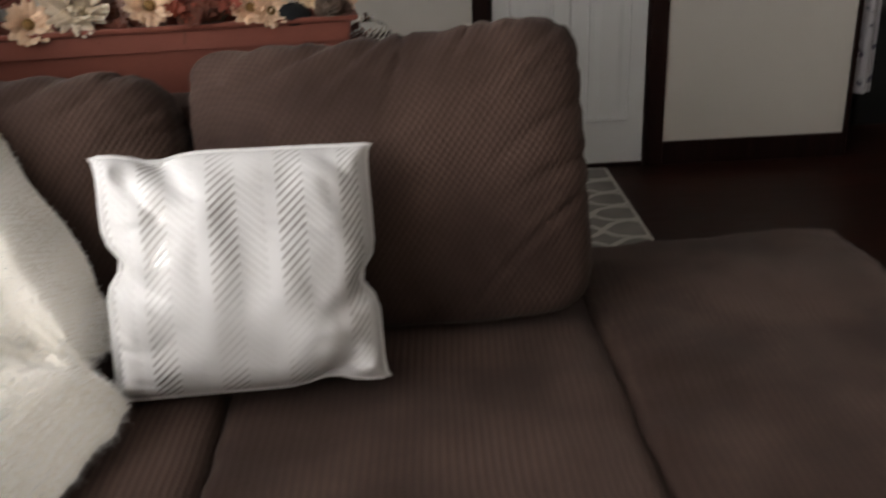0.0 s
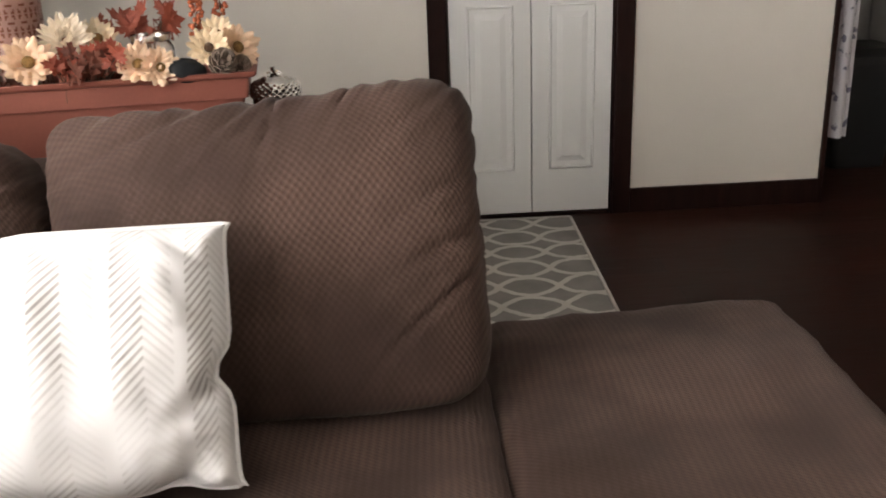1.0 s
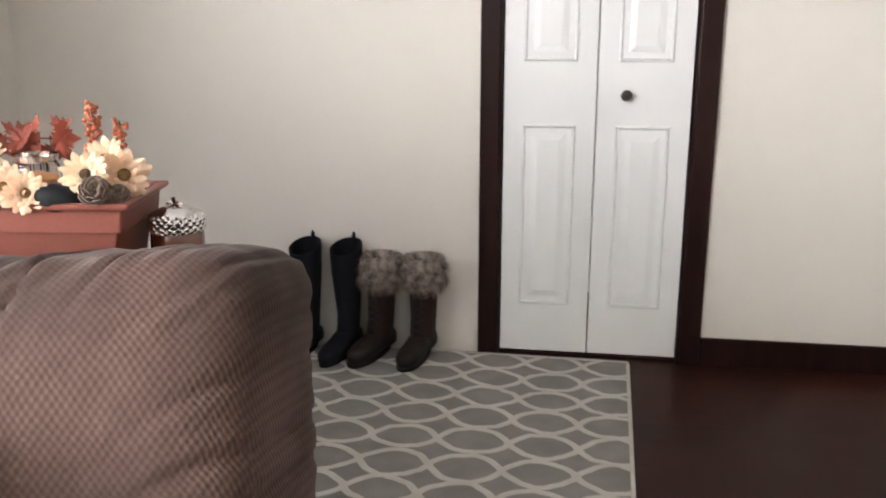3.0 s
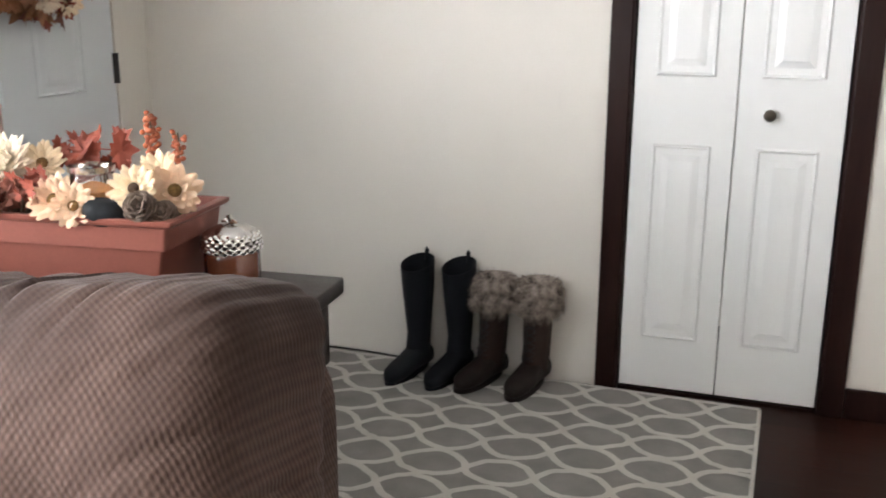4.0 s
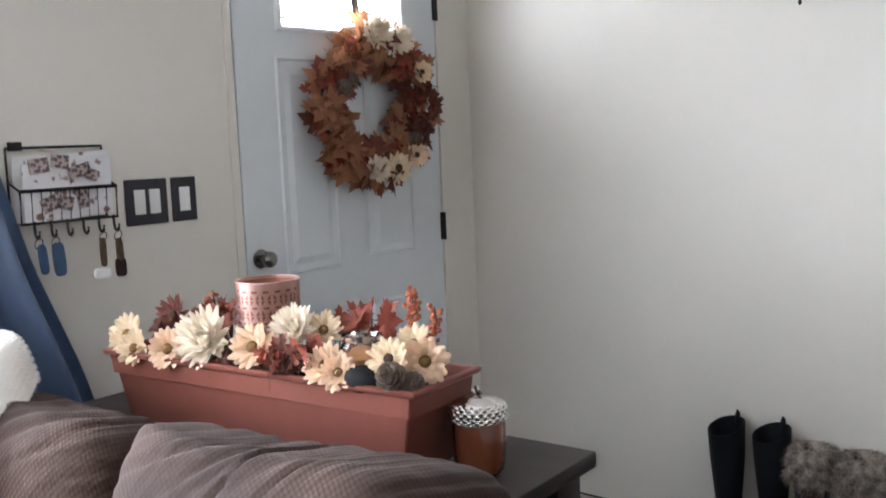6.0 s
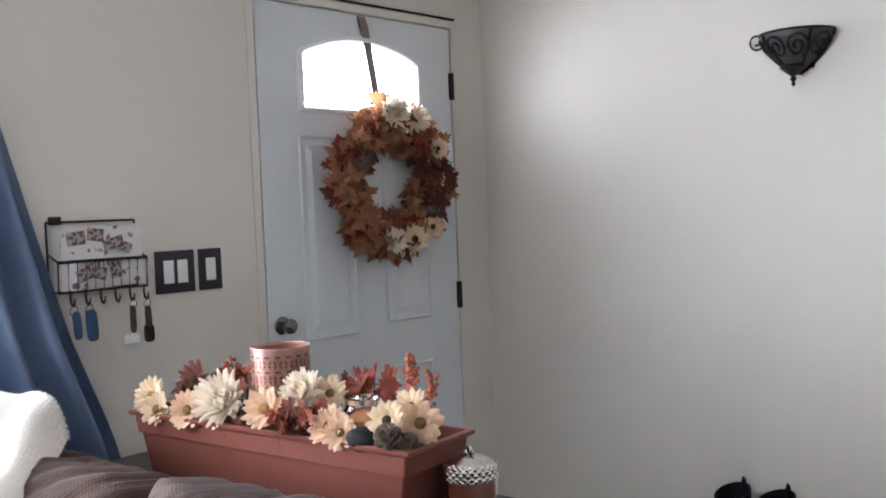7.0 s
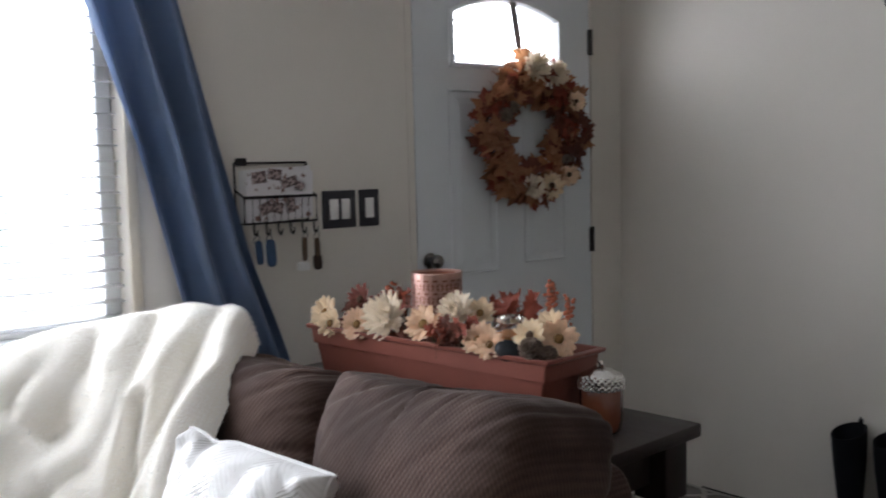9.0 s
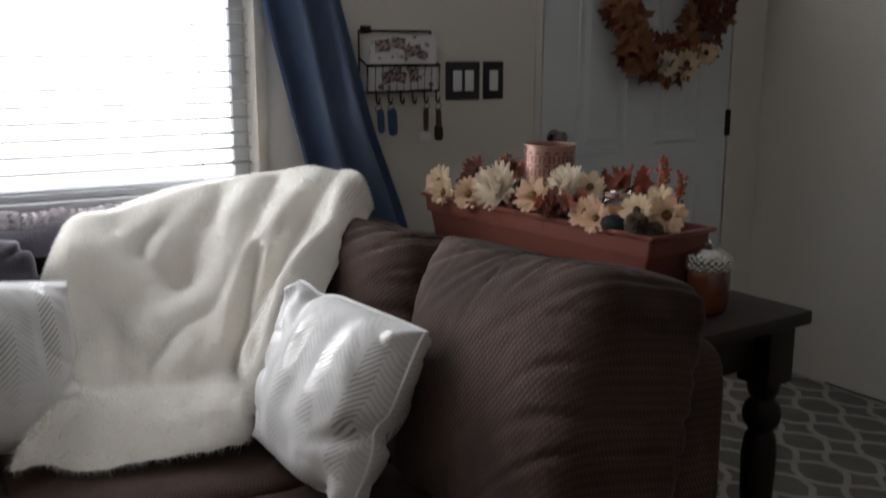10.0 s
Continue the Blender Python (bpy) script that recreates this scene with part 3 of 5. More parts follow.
for k in range(12):
    y = rng.uniform(LITE_Y0 + 0.05, LITE_Y1 - 0.05)
    z = rng.uniform(LITE_Z0 + 0.02, LITE_Z1)
    tube([(-0.018, y + 0.012 * math.cos(a), z + 0.012 * math.sin(a)) for a in np.linspace(0.3, 4.2, 7)], 0.0012, 4, came)
for k in range(46):
    y, z = rng.uniform(LITE_Y0 + 0.02, LITE_Y1 - 0.02), rng.uniform(LITE_Z0 + 0.015, LITE_Z1 - 0.02)
    if z < arch(y) - 0.02:
        a = rng.uniform(0, math.pi)
        tube([(-0.012, y - 0.005 * math.cos(a), z - 0.005 * math.sin(a)), (-0.012, y + 0.005 * math.cos(a), z + 0.005 * math.sin(a))], 0.0026, 5, came)
part("leading", came, M_LEAD, front_door)
knob = lathe([(0.0, 0.0), (0.032, 0.0), (0.034, 0.006), (0.015, 0.012), (0.012, 0.028), (0.022, 0.036), (0.029, 0.048), (0.027, 0.060), (0.016, 0.066), (0.0, 0.067)], 24)
part("door_knob", knob, M_NICKEL, front_door, "round satin nickel knob", m=pose(0.001, -1.045, 0.985, 0, 90, 0) @ Matrix.Scale(0.88, 4))
for zc in (1.81, 1.008, 0.22):
    hinge = box((0.0, -0.200, zc - 0.051), (0.007, -0.178, zc + 0.051), 0.001)
    tube([(0.008, -0.186, zc - 0.051), (0.008, -0.186, zc + 0.051)], 0.0065, 8, hinge)
    part("hinge", hinge, M_BLACK, front_door, "black door hinge")

# ---- closet doors ----
closet = thing("door_2", 2.04, 0, 0, "white bifold closet door with moulded panels, closed", "door", kind="structure")
for x0, x1 in ((CL0 + 0.003, 2.0385), (2.0425, CL1 - 0.003)):
    leaf = part("leaf", box((x0, 0.0, 0.018), (x1, 0.032, 2.038), 0.002), M_BIFOLD, closet, "", False)
    xc = (x0 + x1) / 2
    for z0, z1 in ((0.19, 0.815), (1.02, 1.66), (1.76, 1.94)):
        zc = (z0 + z1) / 2
        part("panel", raised_panel(0.175, z1 - z0, lambda u, v, o: (xc + u, -0.0012 - o, zc + v)), M_BIFOLD, leaf, "", False)
kn = lathe([(0.0, 0.0), (0.009, 0.0), (0.008, 0.012), (0.016, 0.018), (0.0185, 0.026), (0.014, 0.034), (0.0, 0.036)], 20)
part("knob", kn, M_BRONZE, closet, "small dark bronze knob", m=pose(2.135, 0, 0.915, 90, 0, 0))

# ---- window ----
win = thing("window_1", 0, (WINDOW_Y0 + WINDOW_Y1) / 2, WINDOW_Z0, "white vinyl window with cream trim, overexposed daylight", "window", kind="structure")
fr = bmesh.new()
for y in (WINDOW_Y0, WINDOW_Y1 - 0.045, (WINDOW_Y0 + WINDOW_Y1) / 2 - 0.03):
    box((-0.12, y, WINDOW_Z0 + 0.001), (-0.085, y + 0.045, WINDOW_Z1 - 0.001), 0.004, fr)
for z in (WINDOW_Z0 + 0.001, WINDOW_Z1 - 0.046):
    box((-0.119, WINDOW_Y0 + 0.045, z), (-0.086, WINDOW_Y1 - 0.045, z + 0.045), 0.004, fr)
part("window_frame", fr, M_VINYL, win)
mid_y = (WINDOW_Y0 + WINDOW_Y1) / 2
for y0, y1 in ((WINDOW_Y0 + 0.045, mid_y - 0.031), (mid_y + 0.016, WINDOW_Y1 - 0.045)):
    pn = part("pane", box((-0.106, y0, WINDOW_Z0 + 0.046), (-0.102, y1, WINDOW_Z1 - 0.046)), M_PANE, win, "", False)
    pn.visible_shadow = False
part("window_sill", box((-0.085, WINDOW_Y0 + 0.001, WINDOW_Z0), (0.02, WINDOW_Y1 - 0.001, WINDOW_Z0 + 0.018), 0.004), M_VINYL, win)
tr = bmesh.new()
box((0.0, WINDOW_Y1 - 0.004, WINDOW_Z0 - 0.03), (0.014, WINDOW_Y1 + 0.028, WINDOW_Z1 + 0.03), 0.003, tr)
box((0.0, WINDOW_Y0 - 0.028, WINDOW_Z0 - 0.03), (0.014, WINDOW_Y0 + 0.004, WINDOW_Z1 + 0.03), 0.003, tr)
box((0.0, WINDOW_Y0 + 0.004, WINDOW_Z1), (0.014, WINDOW_Y1 - 0.004, WINDOW_Z1 + 0.03), 0.003, tr)
part("window_trim", tr, M_TRIM, win, "cream wooden window trim")
blind = thing("window_blind", -0.045, (WINDOW_Y0 + WINDOW_Y1) / 2, WINDOW_Z1 - 0.05, "white horizontal slat blind lowered and tilted open", "blind")
part("headrail", box((-0.075, WINDOW_Y0 + 0.008, WINDOW_Z1 - 0.05), (-0.02, WINDOW_Y1 - 0.008, WINDOW_Z1 - 0.004), 0.003), M_VINYL, blind)
slat = bmesh.new()
L = WINDOW_Y1 - WINDOW_Y0 - 0.02
rings = []
for j in range(2):
    yy = (-L / 2, L / 2)[j]
    rings.append([(x, yy, 0.0025 * (1 - (x / 0.024) ** 2) + s * 0.0006) for s in (1, -1) for x in ((-0.024, -0.012, 0, 0.012, 0.024) if s > 0 else (0.024, 0.012, 0, -0.012, -0.024))])
loft(rings, slat)
slat_me = data_of("slat", slat, M_VINYL)
for k in range(24):
    piece("slat", slat_me, blind, pose(-0.047, (WINDOW_Y0 + WINDOW_Y1) / 2, WINDOW_Z0 + 0.045 + 0.0445 * k, 0, 6, 0))
for y in (WINDOW_Y1 - 0.16, WINDOW_Y1 - 0.9, WINDOW_Y0 + 0.16, WINDOW_Y0 + 0.9):
    for x in (-0.071, -0.023):
        part("ladder_cord", tube([(x, y, WINDOW_Z0 + 0.04), (x, y, WINDOW_Z1 - 0.05)], 0.0012, 4), M_VINYL, blind)
part("bottom_rail", box((-0.070, WINDOW_Y0 + 0.01, WINDOW_Z0 + 0.019), (-0.024, WINDOW_Y1 - 0.01, WINDOW_Z0 + 0.034), 0.003), M_VINYL, blind)


# ---- curtain ----
def curtain_edges(z):
    zs = (0.03, 0.767, 1.05, 1.43, 1.81, 2.25)
    return np.interp(z, zs, (-1.90, -1.985, -2.05, -2.140, -2.262, -2.40)), np.interp(z, zs, (-1.44, -1.650, -1.758, -1.862, -1.960, -2.08))


def curtain_at(u, v):
    z = 0.03 + 2.2 * v
    a, b = curtain_edges(z)
    f = 0.5 + 0.5 * math.cos(2 * math.pi * (2.7 * u + 0.10 * math.sin(2.2 * z) - 0.08))
    return (0.020 + 0.075 * f ** 1.4 + 0.012 * math.sin(9 * u + 3 * z), a + (b - a) * (u + 0.03 * math.sin(2 * math.pi * 2.7 * u + 1.0)), z)


cur = sheet(96, 40, curtain_at)
thicken(cur, 0.002)
tagged(part("curtain", cur, M_CURTAIN), "dark blue satin curtain gathered beside the window", "curtain")

# ---- rug ----
RX0, RX1, RY0, RY1 = 0.10, 2.185, -1.57, -0.035
rug = thing("area_rug", (RX0 + RX1) / 2, (RY0 + RY1) / 2, 0, "grey rug with an ivory trellis pattern on dark floor", "rug")


def ripple(x, y):
    return 0.004 * (1 + math.sin(5.3 * x + 2.1 * y) * math.sin(4.1 * y - 1.7 * x)) * max(0.0, 1 - abs(x - 1.45) / 0.5)


body = sheet(60, 44, lambda u, v: (RX0 + (RX1 - RX0) * u, RY0 + (RY1 - RY0) * v, 0.009 + ripple(RX0 + (RX1 - RX0) * u, RY0 + (RY1 - RY0) * v)))
bmesh.ops.recalc_face_normals(body, faces=body.faces[:])
bmesh.ops.solidify(body, geom=body.faces[:], thickness=0.007)
part("field", body, M_RUG, rug)
P, Q, BAND = 0.1955, 0.1545, 0.0108


def strand(row, sign):
    """One wavy ivory band across the rug."""
    band = bmesh.new()
    pts = []
    for k in range(281):
        x = RX0 + (RX1 - RX0) * k / 280
        s = math.sin(math.pi * (x - 2.035) / P)
        pts.append((x, row + sign * Q * 0.46 * math.copysign(abs(s) ** 0.72, s) + 0.004 * math.sin(3.1 * x + 7 * row) + 0.016 * noise.noise(Vector((11 * x, 9 * row + sign, 2.0))) + 0.007 * noise.noise(Vector((37 * x, 5 * row + sign, 7.0)))))
    prev = None
    for k, (x, y) in enumerate(pts):
        a, b = pts[max(0, k - 1)], pts[min(280, k + 1)]
        dx, dy = b[0] - a[0], b[1] - a[1]
        n = math.hypot(dx, dy)
        q = [(min(max(x - s * BAND * dy / n, RX0), RX1), min(max(y + s * BAND * dx / n, RY0), RY1)) for s in (-1, 1)]
        here = [band.verts.new((px, py, 0.0105 + 0.0006 * (sign + 1) + ripple(px, py))) for px, py in q]
        if prev and RY0 < y < RY1:
            band.faces.new((prev[0], here[0], here[1], prev[1]))
        prev = here
    part("trellis_band", band, M_RUGLINE, rug, "ivory trellis band")


for k in range(10):
    for s in (-1, 1):
        strand(-0.098 - Q * k, s)
edge = bmesh.new()
for lo, hi in (((RX0, RY1 - 0.008, 0), (RX1, RY1 + 0.004, 0.013)), ((RX1 - 0.008, RY0, 0), (RX1 + 0.004, RY1 - 0.009, 0.013)), ((RX0 - 0.004, RY0, 0), (RX0 + 0.008, RY1 - 0.009, 0.013)), ((RX0 + 0.009, RY0 - 0.004, 0), (RX1 - 0.009, RY0 + 0.008, 0.013))):
    box(lo, hi, 0.003, edge)
part("binding", edge, M_RUGLINE, rug, "ivory bound edge")
rug.matrix_basis = pose(RX1, RY1 - 0.012, 0) @ pose(0, 0, 0, 0, 0, -1.2) @ pose(-RX1, -RY1, 0) @ rug.matrix_basis

# ---- sofa ----
sofa = thing("sectional_sofa", 1.1, -2.4, 0, "brown plush sectional sofa with loose back cushions", "sofa")


def ridge(x, y, z):
    """Soft parallel folds: 0 between them, 1 on their crests."""
    return (1 - min(1.0, 2.2 * abs(noise.noise(Vector((x, y, z)))))) ** 1.6


def seat_wrinkle(w, d):
    def f(p):
        edge = math.exp(-((w / 2 - abs(p.x)) / 0.09) ** 2)
        front = math.exp(-((d / 2 - abs(p.y)) / 0.10) ** 2)
        g = 0.007 * edge * ridge(p.x * 3, p.y * 13 + 4 * p.x, 1.0 + w) + 0.003 * front * ridge(p.x * 13 + 5 * p.y, p.y * 3, 4.0 + w)
        return 0.006 * noise.noise(p * 4.2 + Vector((w, 0, 0))) + 0.005 * noise.noise(Vector((p.x * 14, p.y * 6, p.z * 9))) + g - 0.004 * edge - 0.002 * front
    return f


def cushion_wrinkle(w, h, seed, hump=0.0):
    """Gathers fanning down from the top seam, drag folds in from the sides, pinched top corners."""
    rng = random.Random(seed)
    fans = [(-w / 2 + w * (k + rng.uniform(-0.2, 1.2)) / 14, rng.uniform(-2.2, -0.3), rng.choice((0.04, 0.07, 0.11, 0.15)) * rng.uniform(0.8, 1.2), rng.uniform(0.006, 0.013), rng.choice((0.004, 0.007, 0.011)) * rng.uniform(0.8, 1.2)) for k in range(15)]
    drags = [(s, h * rng.uniform(lo, lo + 0.16), rng.uniform(-0.25, 0.5), rng.uniform(0.07, 0.19), rng.uniform(0.010, 0.018), rng.uniform(0.006, 0.012))
             for s in (-1, 1) for lo in (-0.22, 0.02, 0.16, 0.30)]

    def crease(d, width):
        return 0.62 * math.exp(-(d / (2.3 * width)) ** 2) - math.exp(-(d / width) ** 2)

    def f(p):
        down = max(0.0, h / 2 - p.z)
        g = 0.0
        for x0, slope, reach, width, deep in fans:
            g += deep * crease(p.x - x0 - slope * down, width * (1 + 2 * down) * math.hypot(1, slope)) * math.exp(-(down / reach) ** 2)
        for side, z0, slope, reach, width, deep in drags:
            far = w / 2 - side * p.x
            g += deep * crease(p.z - z0 + slope * far + 0.25 * far * far / reach, width) * math.exp(-(far / reach) ** 2)
        near_top = math.exp(-(down / 0.07) ** 2)
        ears = (0.026 if p.x > 0 else 0.020 + 0.9 * hump) * (abs(p.x) / (w / 2)) ** 6 - 0.010
        swell = hump * (math.exp(-((p.x - 0.37 * w) / 0.075) ** 2) - 0.55 * math.exp(-((p.x + 0.02) / 0.16) ** 2))
        return g + near_top * (ears + swell) + 0.013 * noise.noise(p * 3.4 + Vector((seed, 0, 0))) + 0.004 * noise.noise(p * 9 + Vector((0, seed, 0))) + 0.0016 * noise.noise(p * 26)
    return f


def seat(x0, x1, y0, y1, z0=0.30, z1=0.475, plan=10.0, roll=0.0):
    bm = soft(x1 - x0, y1 - y0, z1 - z0, 46, 6.0, seat_wrinkle(x1 - x0, y1 - y0), plan)
    part("seat_cushion", bm, M_SOFA, sofa, m=pose((x0 + x1) / 2, (y0 + y1) / 2, (z0 + z1) / 2, 0, roll, 0))


seat(1.660, 2.245, -3.02, -1.868, 0.27, 0.472, 15.0, -1.7)
seat(1.062, 1.668, -3.02, -1.98, 0.30, 0.466)
seat(0.33, 1.066, -2.95, -1.98)
seat(0.33, 1.066, -3.90, -2.94)
for lo, hi in (((1.67, -2.99, 0.06), (2.225, -1.885, 0.29)), ((0.16, -2.99, 0.06), (1.67, -1.90, 0.31)), ((0.16, -3.92, 0.06), (1.04, -2.99, 0.31))):
    part("base", box(lo, hi, 0.03), M_SOFA, sofa)
part("back_frame", soft(1.46, 0.15, 0.72, 22, 16.0), M_SOFA, sofa, m=pose(0.890, -1.945, 0.440))
part("back_frame", soft(0.20, 2.05, 0.78, 18, 10.0), M_SOFA, sofa, m=pose(0.215, -2.90, 0.44))
end_cushion = soft(0.652, 0.285, 0.486, 104, 7.5, cushion_wrinkle(0.652, 0.486, 1.7, 0.011), 6.0)
for v in end_cushion.verts:   # drawn back to the seam at the corner end and the top, squarer behind at the open end
    if v.co.y < 0:
        q, up = max(0.0, -v.co.x - 0.08) / 0.246, max(0.0, v.co.z - 0.08) / 0.163
        v.co.y -= v.co.y * min(0.85, 0.70 * q * q + 0.30 * up * up)
    v.co.x += 0.045 * (v.co.y - 0.045) * max(0.0, v.co.x / 0.326) * 2.2
part("back_cushion", end_cushion, M_SOFA, sofa, m=pose(1.338, -2.120, 0.688, -13, -2.4, 1))
part("back_cushion", soft(0.64, 0.29, 0.450, 84, 3.8, cushion_wrinkle(0.64, 0.450, 6.2, 0.006), 3.6), M_SOFA, sofa, m=pose(0.670, -2.100, 0.664, -12, -1, 5))
for y in (-3.09, -3.67):
    part("back_cushion", soft(0.58, 0.22, 0.47, 44, 4.4, cushion_wrinkle(0.58, 0.47, 3 + y), 3.2), M_SOFA_BACK, sofa, "purple-grey plush back cushion", m=pose(0.41, y, 0.655, -12, 0, 90))
for x, y in ((2.17, -1.94), (2.17, -2.93), (0.22, -1.96), (0.24, -3.85), (0.98, -3.85)):
    part("foot", lathe([(0.022, 0), (0.028, 0.06)], 12, (x, y, 0)), M_DARKWOOD, sofa, "dark wooden foot")


# ---- throw pillows ----
def pillow(m, size, tall, seed, label):
    ob = thing("throw_pillow", *m.translation, label, "pillow", "chevron throw pillows")

    def half(u, v, s):
        a, b = 2 * u - 1, 2 * v - 1
        sx, sz = math.copysign(1, a), math.copysign(1, b)
        nick_x = 0.105 * math.exp(-((b + 0.12 * sx) / 0.13) ** 2)
        nick_z = 0.060 * math.exp(-((a + 0.52 * sz) / 0.15) ** 2)
        pinch = 1 - abs(a) ** 3.5 * (0.135 * (1 - b ** 10) + nick_x), 1 - abs(b) ** 3.5 * (0.095 * (1 - a ** 10) + nick_z)
        puff = (max(0.0, (1 - abs(a) ** 2.5) * (1 - abs(b) ** 2.5))) ** 0.58
        lump = 1 + 0.12 * noise.noise(Vector((a * 1.7, b * 1.7, seed)))
        rad = math.hypot(a, b)
        fold = 0.008 * noise.noise(Vector((a * 4 + seed, b * 2.6, s))) * min(1, puff * 1.4) + (0.006 + 0.045 * max(0.0, abs(a) - 0.35)) * -max(0.0, 0.22 - abs(noise.noise(Vector((a * 2.2 + 2, b * 4.5 + a * 2, seed))))) * min(1, puff * 2) + 0.009 * math.sin(9 * a + 7 * b * a + seed) * max(0, abs(a) - 0.55) * 2 * puff
        crease = math.exp(-((b + 0.12 * sx + 0.5 * (1 - abs(a))) / 0.085) ** 2) * max(0.0, abs(a) - 0.45) + math.exp(-((a + 0.52 * sz - 0.4 * (1 - abs(b))) / 0.09) ** 2) * max(0.0, abs(b) - 0.5)
        fold -= 0.075 * crease * min(1.0, 3 * puff)
        fold += 0.017 * math.exp(-((abs(a) - 0.86) ** 2 + (abs(b) - 0.86) ** 2) / 0.012) * min(1.0, 3 * puff)
        ear = 1 - 0.095 * abs(a * b) ** 9
        return ear * Vector((a * size / 2 * pinch[0], s * (0.098 * puff * lump + fold * (0.6 + 0.4 * rad)) + 0.02 * a * b, b * tall / 2 * pinch[1]))

    uv = lambda u, v: (u * size + seed, v * tall)
    for s in (-1, 1):
        part("cover", sheet(84, 84, lambda u, v: half(u, v, s), uv=uv), M_PILLOW, ob, m=m)
    ring = [half(u, 0, 1) for u in np.linspace(0, 1, 20)] + [half(1, v, 1) for v in np.linspace(0.05, 1, 19)] + [half(u, 1, 1) for u in np.linspace(0.95, 0, 19)] + [half(0, v, 1) for v in np.linspace(0.95, 0, 19)]
    part("piping", tube(ring, 0.0045, 6), M_PIPING, ob, "white corded piping", m=m)
    return ob


def axes_pose(o, right, up):
    x = Vector(right).normalized()
    z = Vector(up)
    z = (z - z.dot(x) * x).normalized()
    y = z.cross(x)
    return Matrix.Translation(o) @ Matrix((x, y, z)).transposed().to_4x4()


pillow(axes_pose((1.113, -2.394, 0.647), (0.40, 0.055, -0.012), (-0.015, 0.125, 0.32)), 0.437, 0.380, 1.335, "white throw pillow with grey chevrons, leaning on brown cushions")
pillow(axes_pose((0.665, -2.950, 0.655), (-0.10, 0.40, -0.05), (-0.13, 0.07, 0.31)), 0.42, 0.38, 4.7, "white throw pillow with grey chevrons beside the blanket")

# ---- plush blanket ----
# the drape down three lines: at the sofa corner, half way, and at the window end
DRAPE_T = (0, 0.12, 0.25, 0.40, 0.52, 0.66, 0.78, 0.90, 1)
DRAPE_CORNER = ((0.12, -1.90, 0.64), (0.20, -1.90, 0.80), (0.38, -1.925, 0.905), (0.57, -2.03, 0.915), (0.70, -2.145, 0.87), (0.79, -2.31, 0.77), (0.85, -2.385, 0.68), (0.90, -2.44, 0.585), (0.915, -2.51, 0.50))
DRAPE_MIDDLE = ((0.12, -2.30, 0.72), (0.20, -2.31, 0.94), (0.32, -2.33, 0.955), (0.44, -2.38, 0.86), (0.52, -2.42, 0.76), (0.62, -2.47, 0.65), (0.70, -2.52, 0.56), (0.82, -2.58, 0.50), (0.94, -2.62, 0.49))
DRAPE_END = ((0.12, -2.74, 0.68), (0.20, -2.74, 0.82), (0.30, -2.77, 0.83), (0.40, -2.83, 0.75), (0.46, -2.86, 0.67), (0.55, -2.87, 0.60), (0.64, -2.88, 0.54), (0.74, -2.90, 0.50), (0.83, -2.95, 0.49))

# soft folds of the plush: width, height (below nought a hollow), and a line through (s, t)
FOLDS = (
    (0.058, 0.056, ((0.45, 0.26), (0.44, 0.50), (0.51, 0.59), (0.68, 0.63), (0.76, 0.52), (0.85, 0.44))),
    (0.060, 0.066, ((0.22, 0.28), (0.32, 0.47), (0.39, 0.58), (0.46, 0.68), (0.60, 0.73))),
    (0.085, 0.052, ((0.05, 0.32), (0.10, 0.54), (0.18, 0.68), (0.27, 0.76), (0.16, 0.92))),
    (0.070, 0.060, ((0.92, 0.28), (0.90, 0.41), (0.89, 0.60), (0.88, 0.78))),
    (0.055, 0.044, ((0.71, 0.26), (0.81, 0.35), (0.82, 0.44))),
    (0.048, 0.040, ((0.60, 0.25), (0.65, 0.41), (0.50, 0.49))),
    (0.072, 0.074, ((0.99, 0.93), (0.91, 0.87), (0.76, 0.87), (0.50, 0.92), (0.25, 0.95))),
    (0.048, 0.044, ((0.42, 0.80), (0.56, 0.80), (0.62, 0.90))),
    (0.040, 0.036, ((0.74, 0.60), (0.72, 0.76))),
    (0.028, -0.062, ((0.36, 0.54), (0.39, 0.65), (0.38, 0.75), (0.26, 0.86))),
    (0.045, -0.030, ((0.60, 0.52), (0.57, 0.44))),
    (0.050, -0.030, ((0.66, 0.68), (0.64, 0.76))))


def to_line(s, t, a, b):
    """Distance in (s, t) from a point to the stretch from a to b."""
    ds, dt = b[0] - a[0], b[1] - a[1]
    k = min(1.0, max(0.0, ((s - a[0]) * ds + (t - a[1]) * dt) / (ds * ds + dt * dt)))
    return math.hypot(s - a[0] - k * ds, t - a[1] - k * dt)


def drape(s, t):
    """The plain lie of the blanket; s: from the sofa corner (0) along the window (1); t: from behind the back (0) to the seat (1)."""
    r, m, l = (Vector([float(np.interp(t, DRAPE_T, [p[k] for p in line])) for k in range(3)]) for line in (DRAPE_CORNER, DRAPE_MIDDLE, DRAPE_END))
    return r * ((1 - s) * (1 - 2 * s)) + m * (4 * s * (1 - s)) + l * (s * (2 * s - 1))


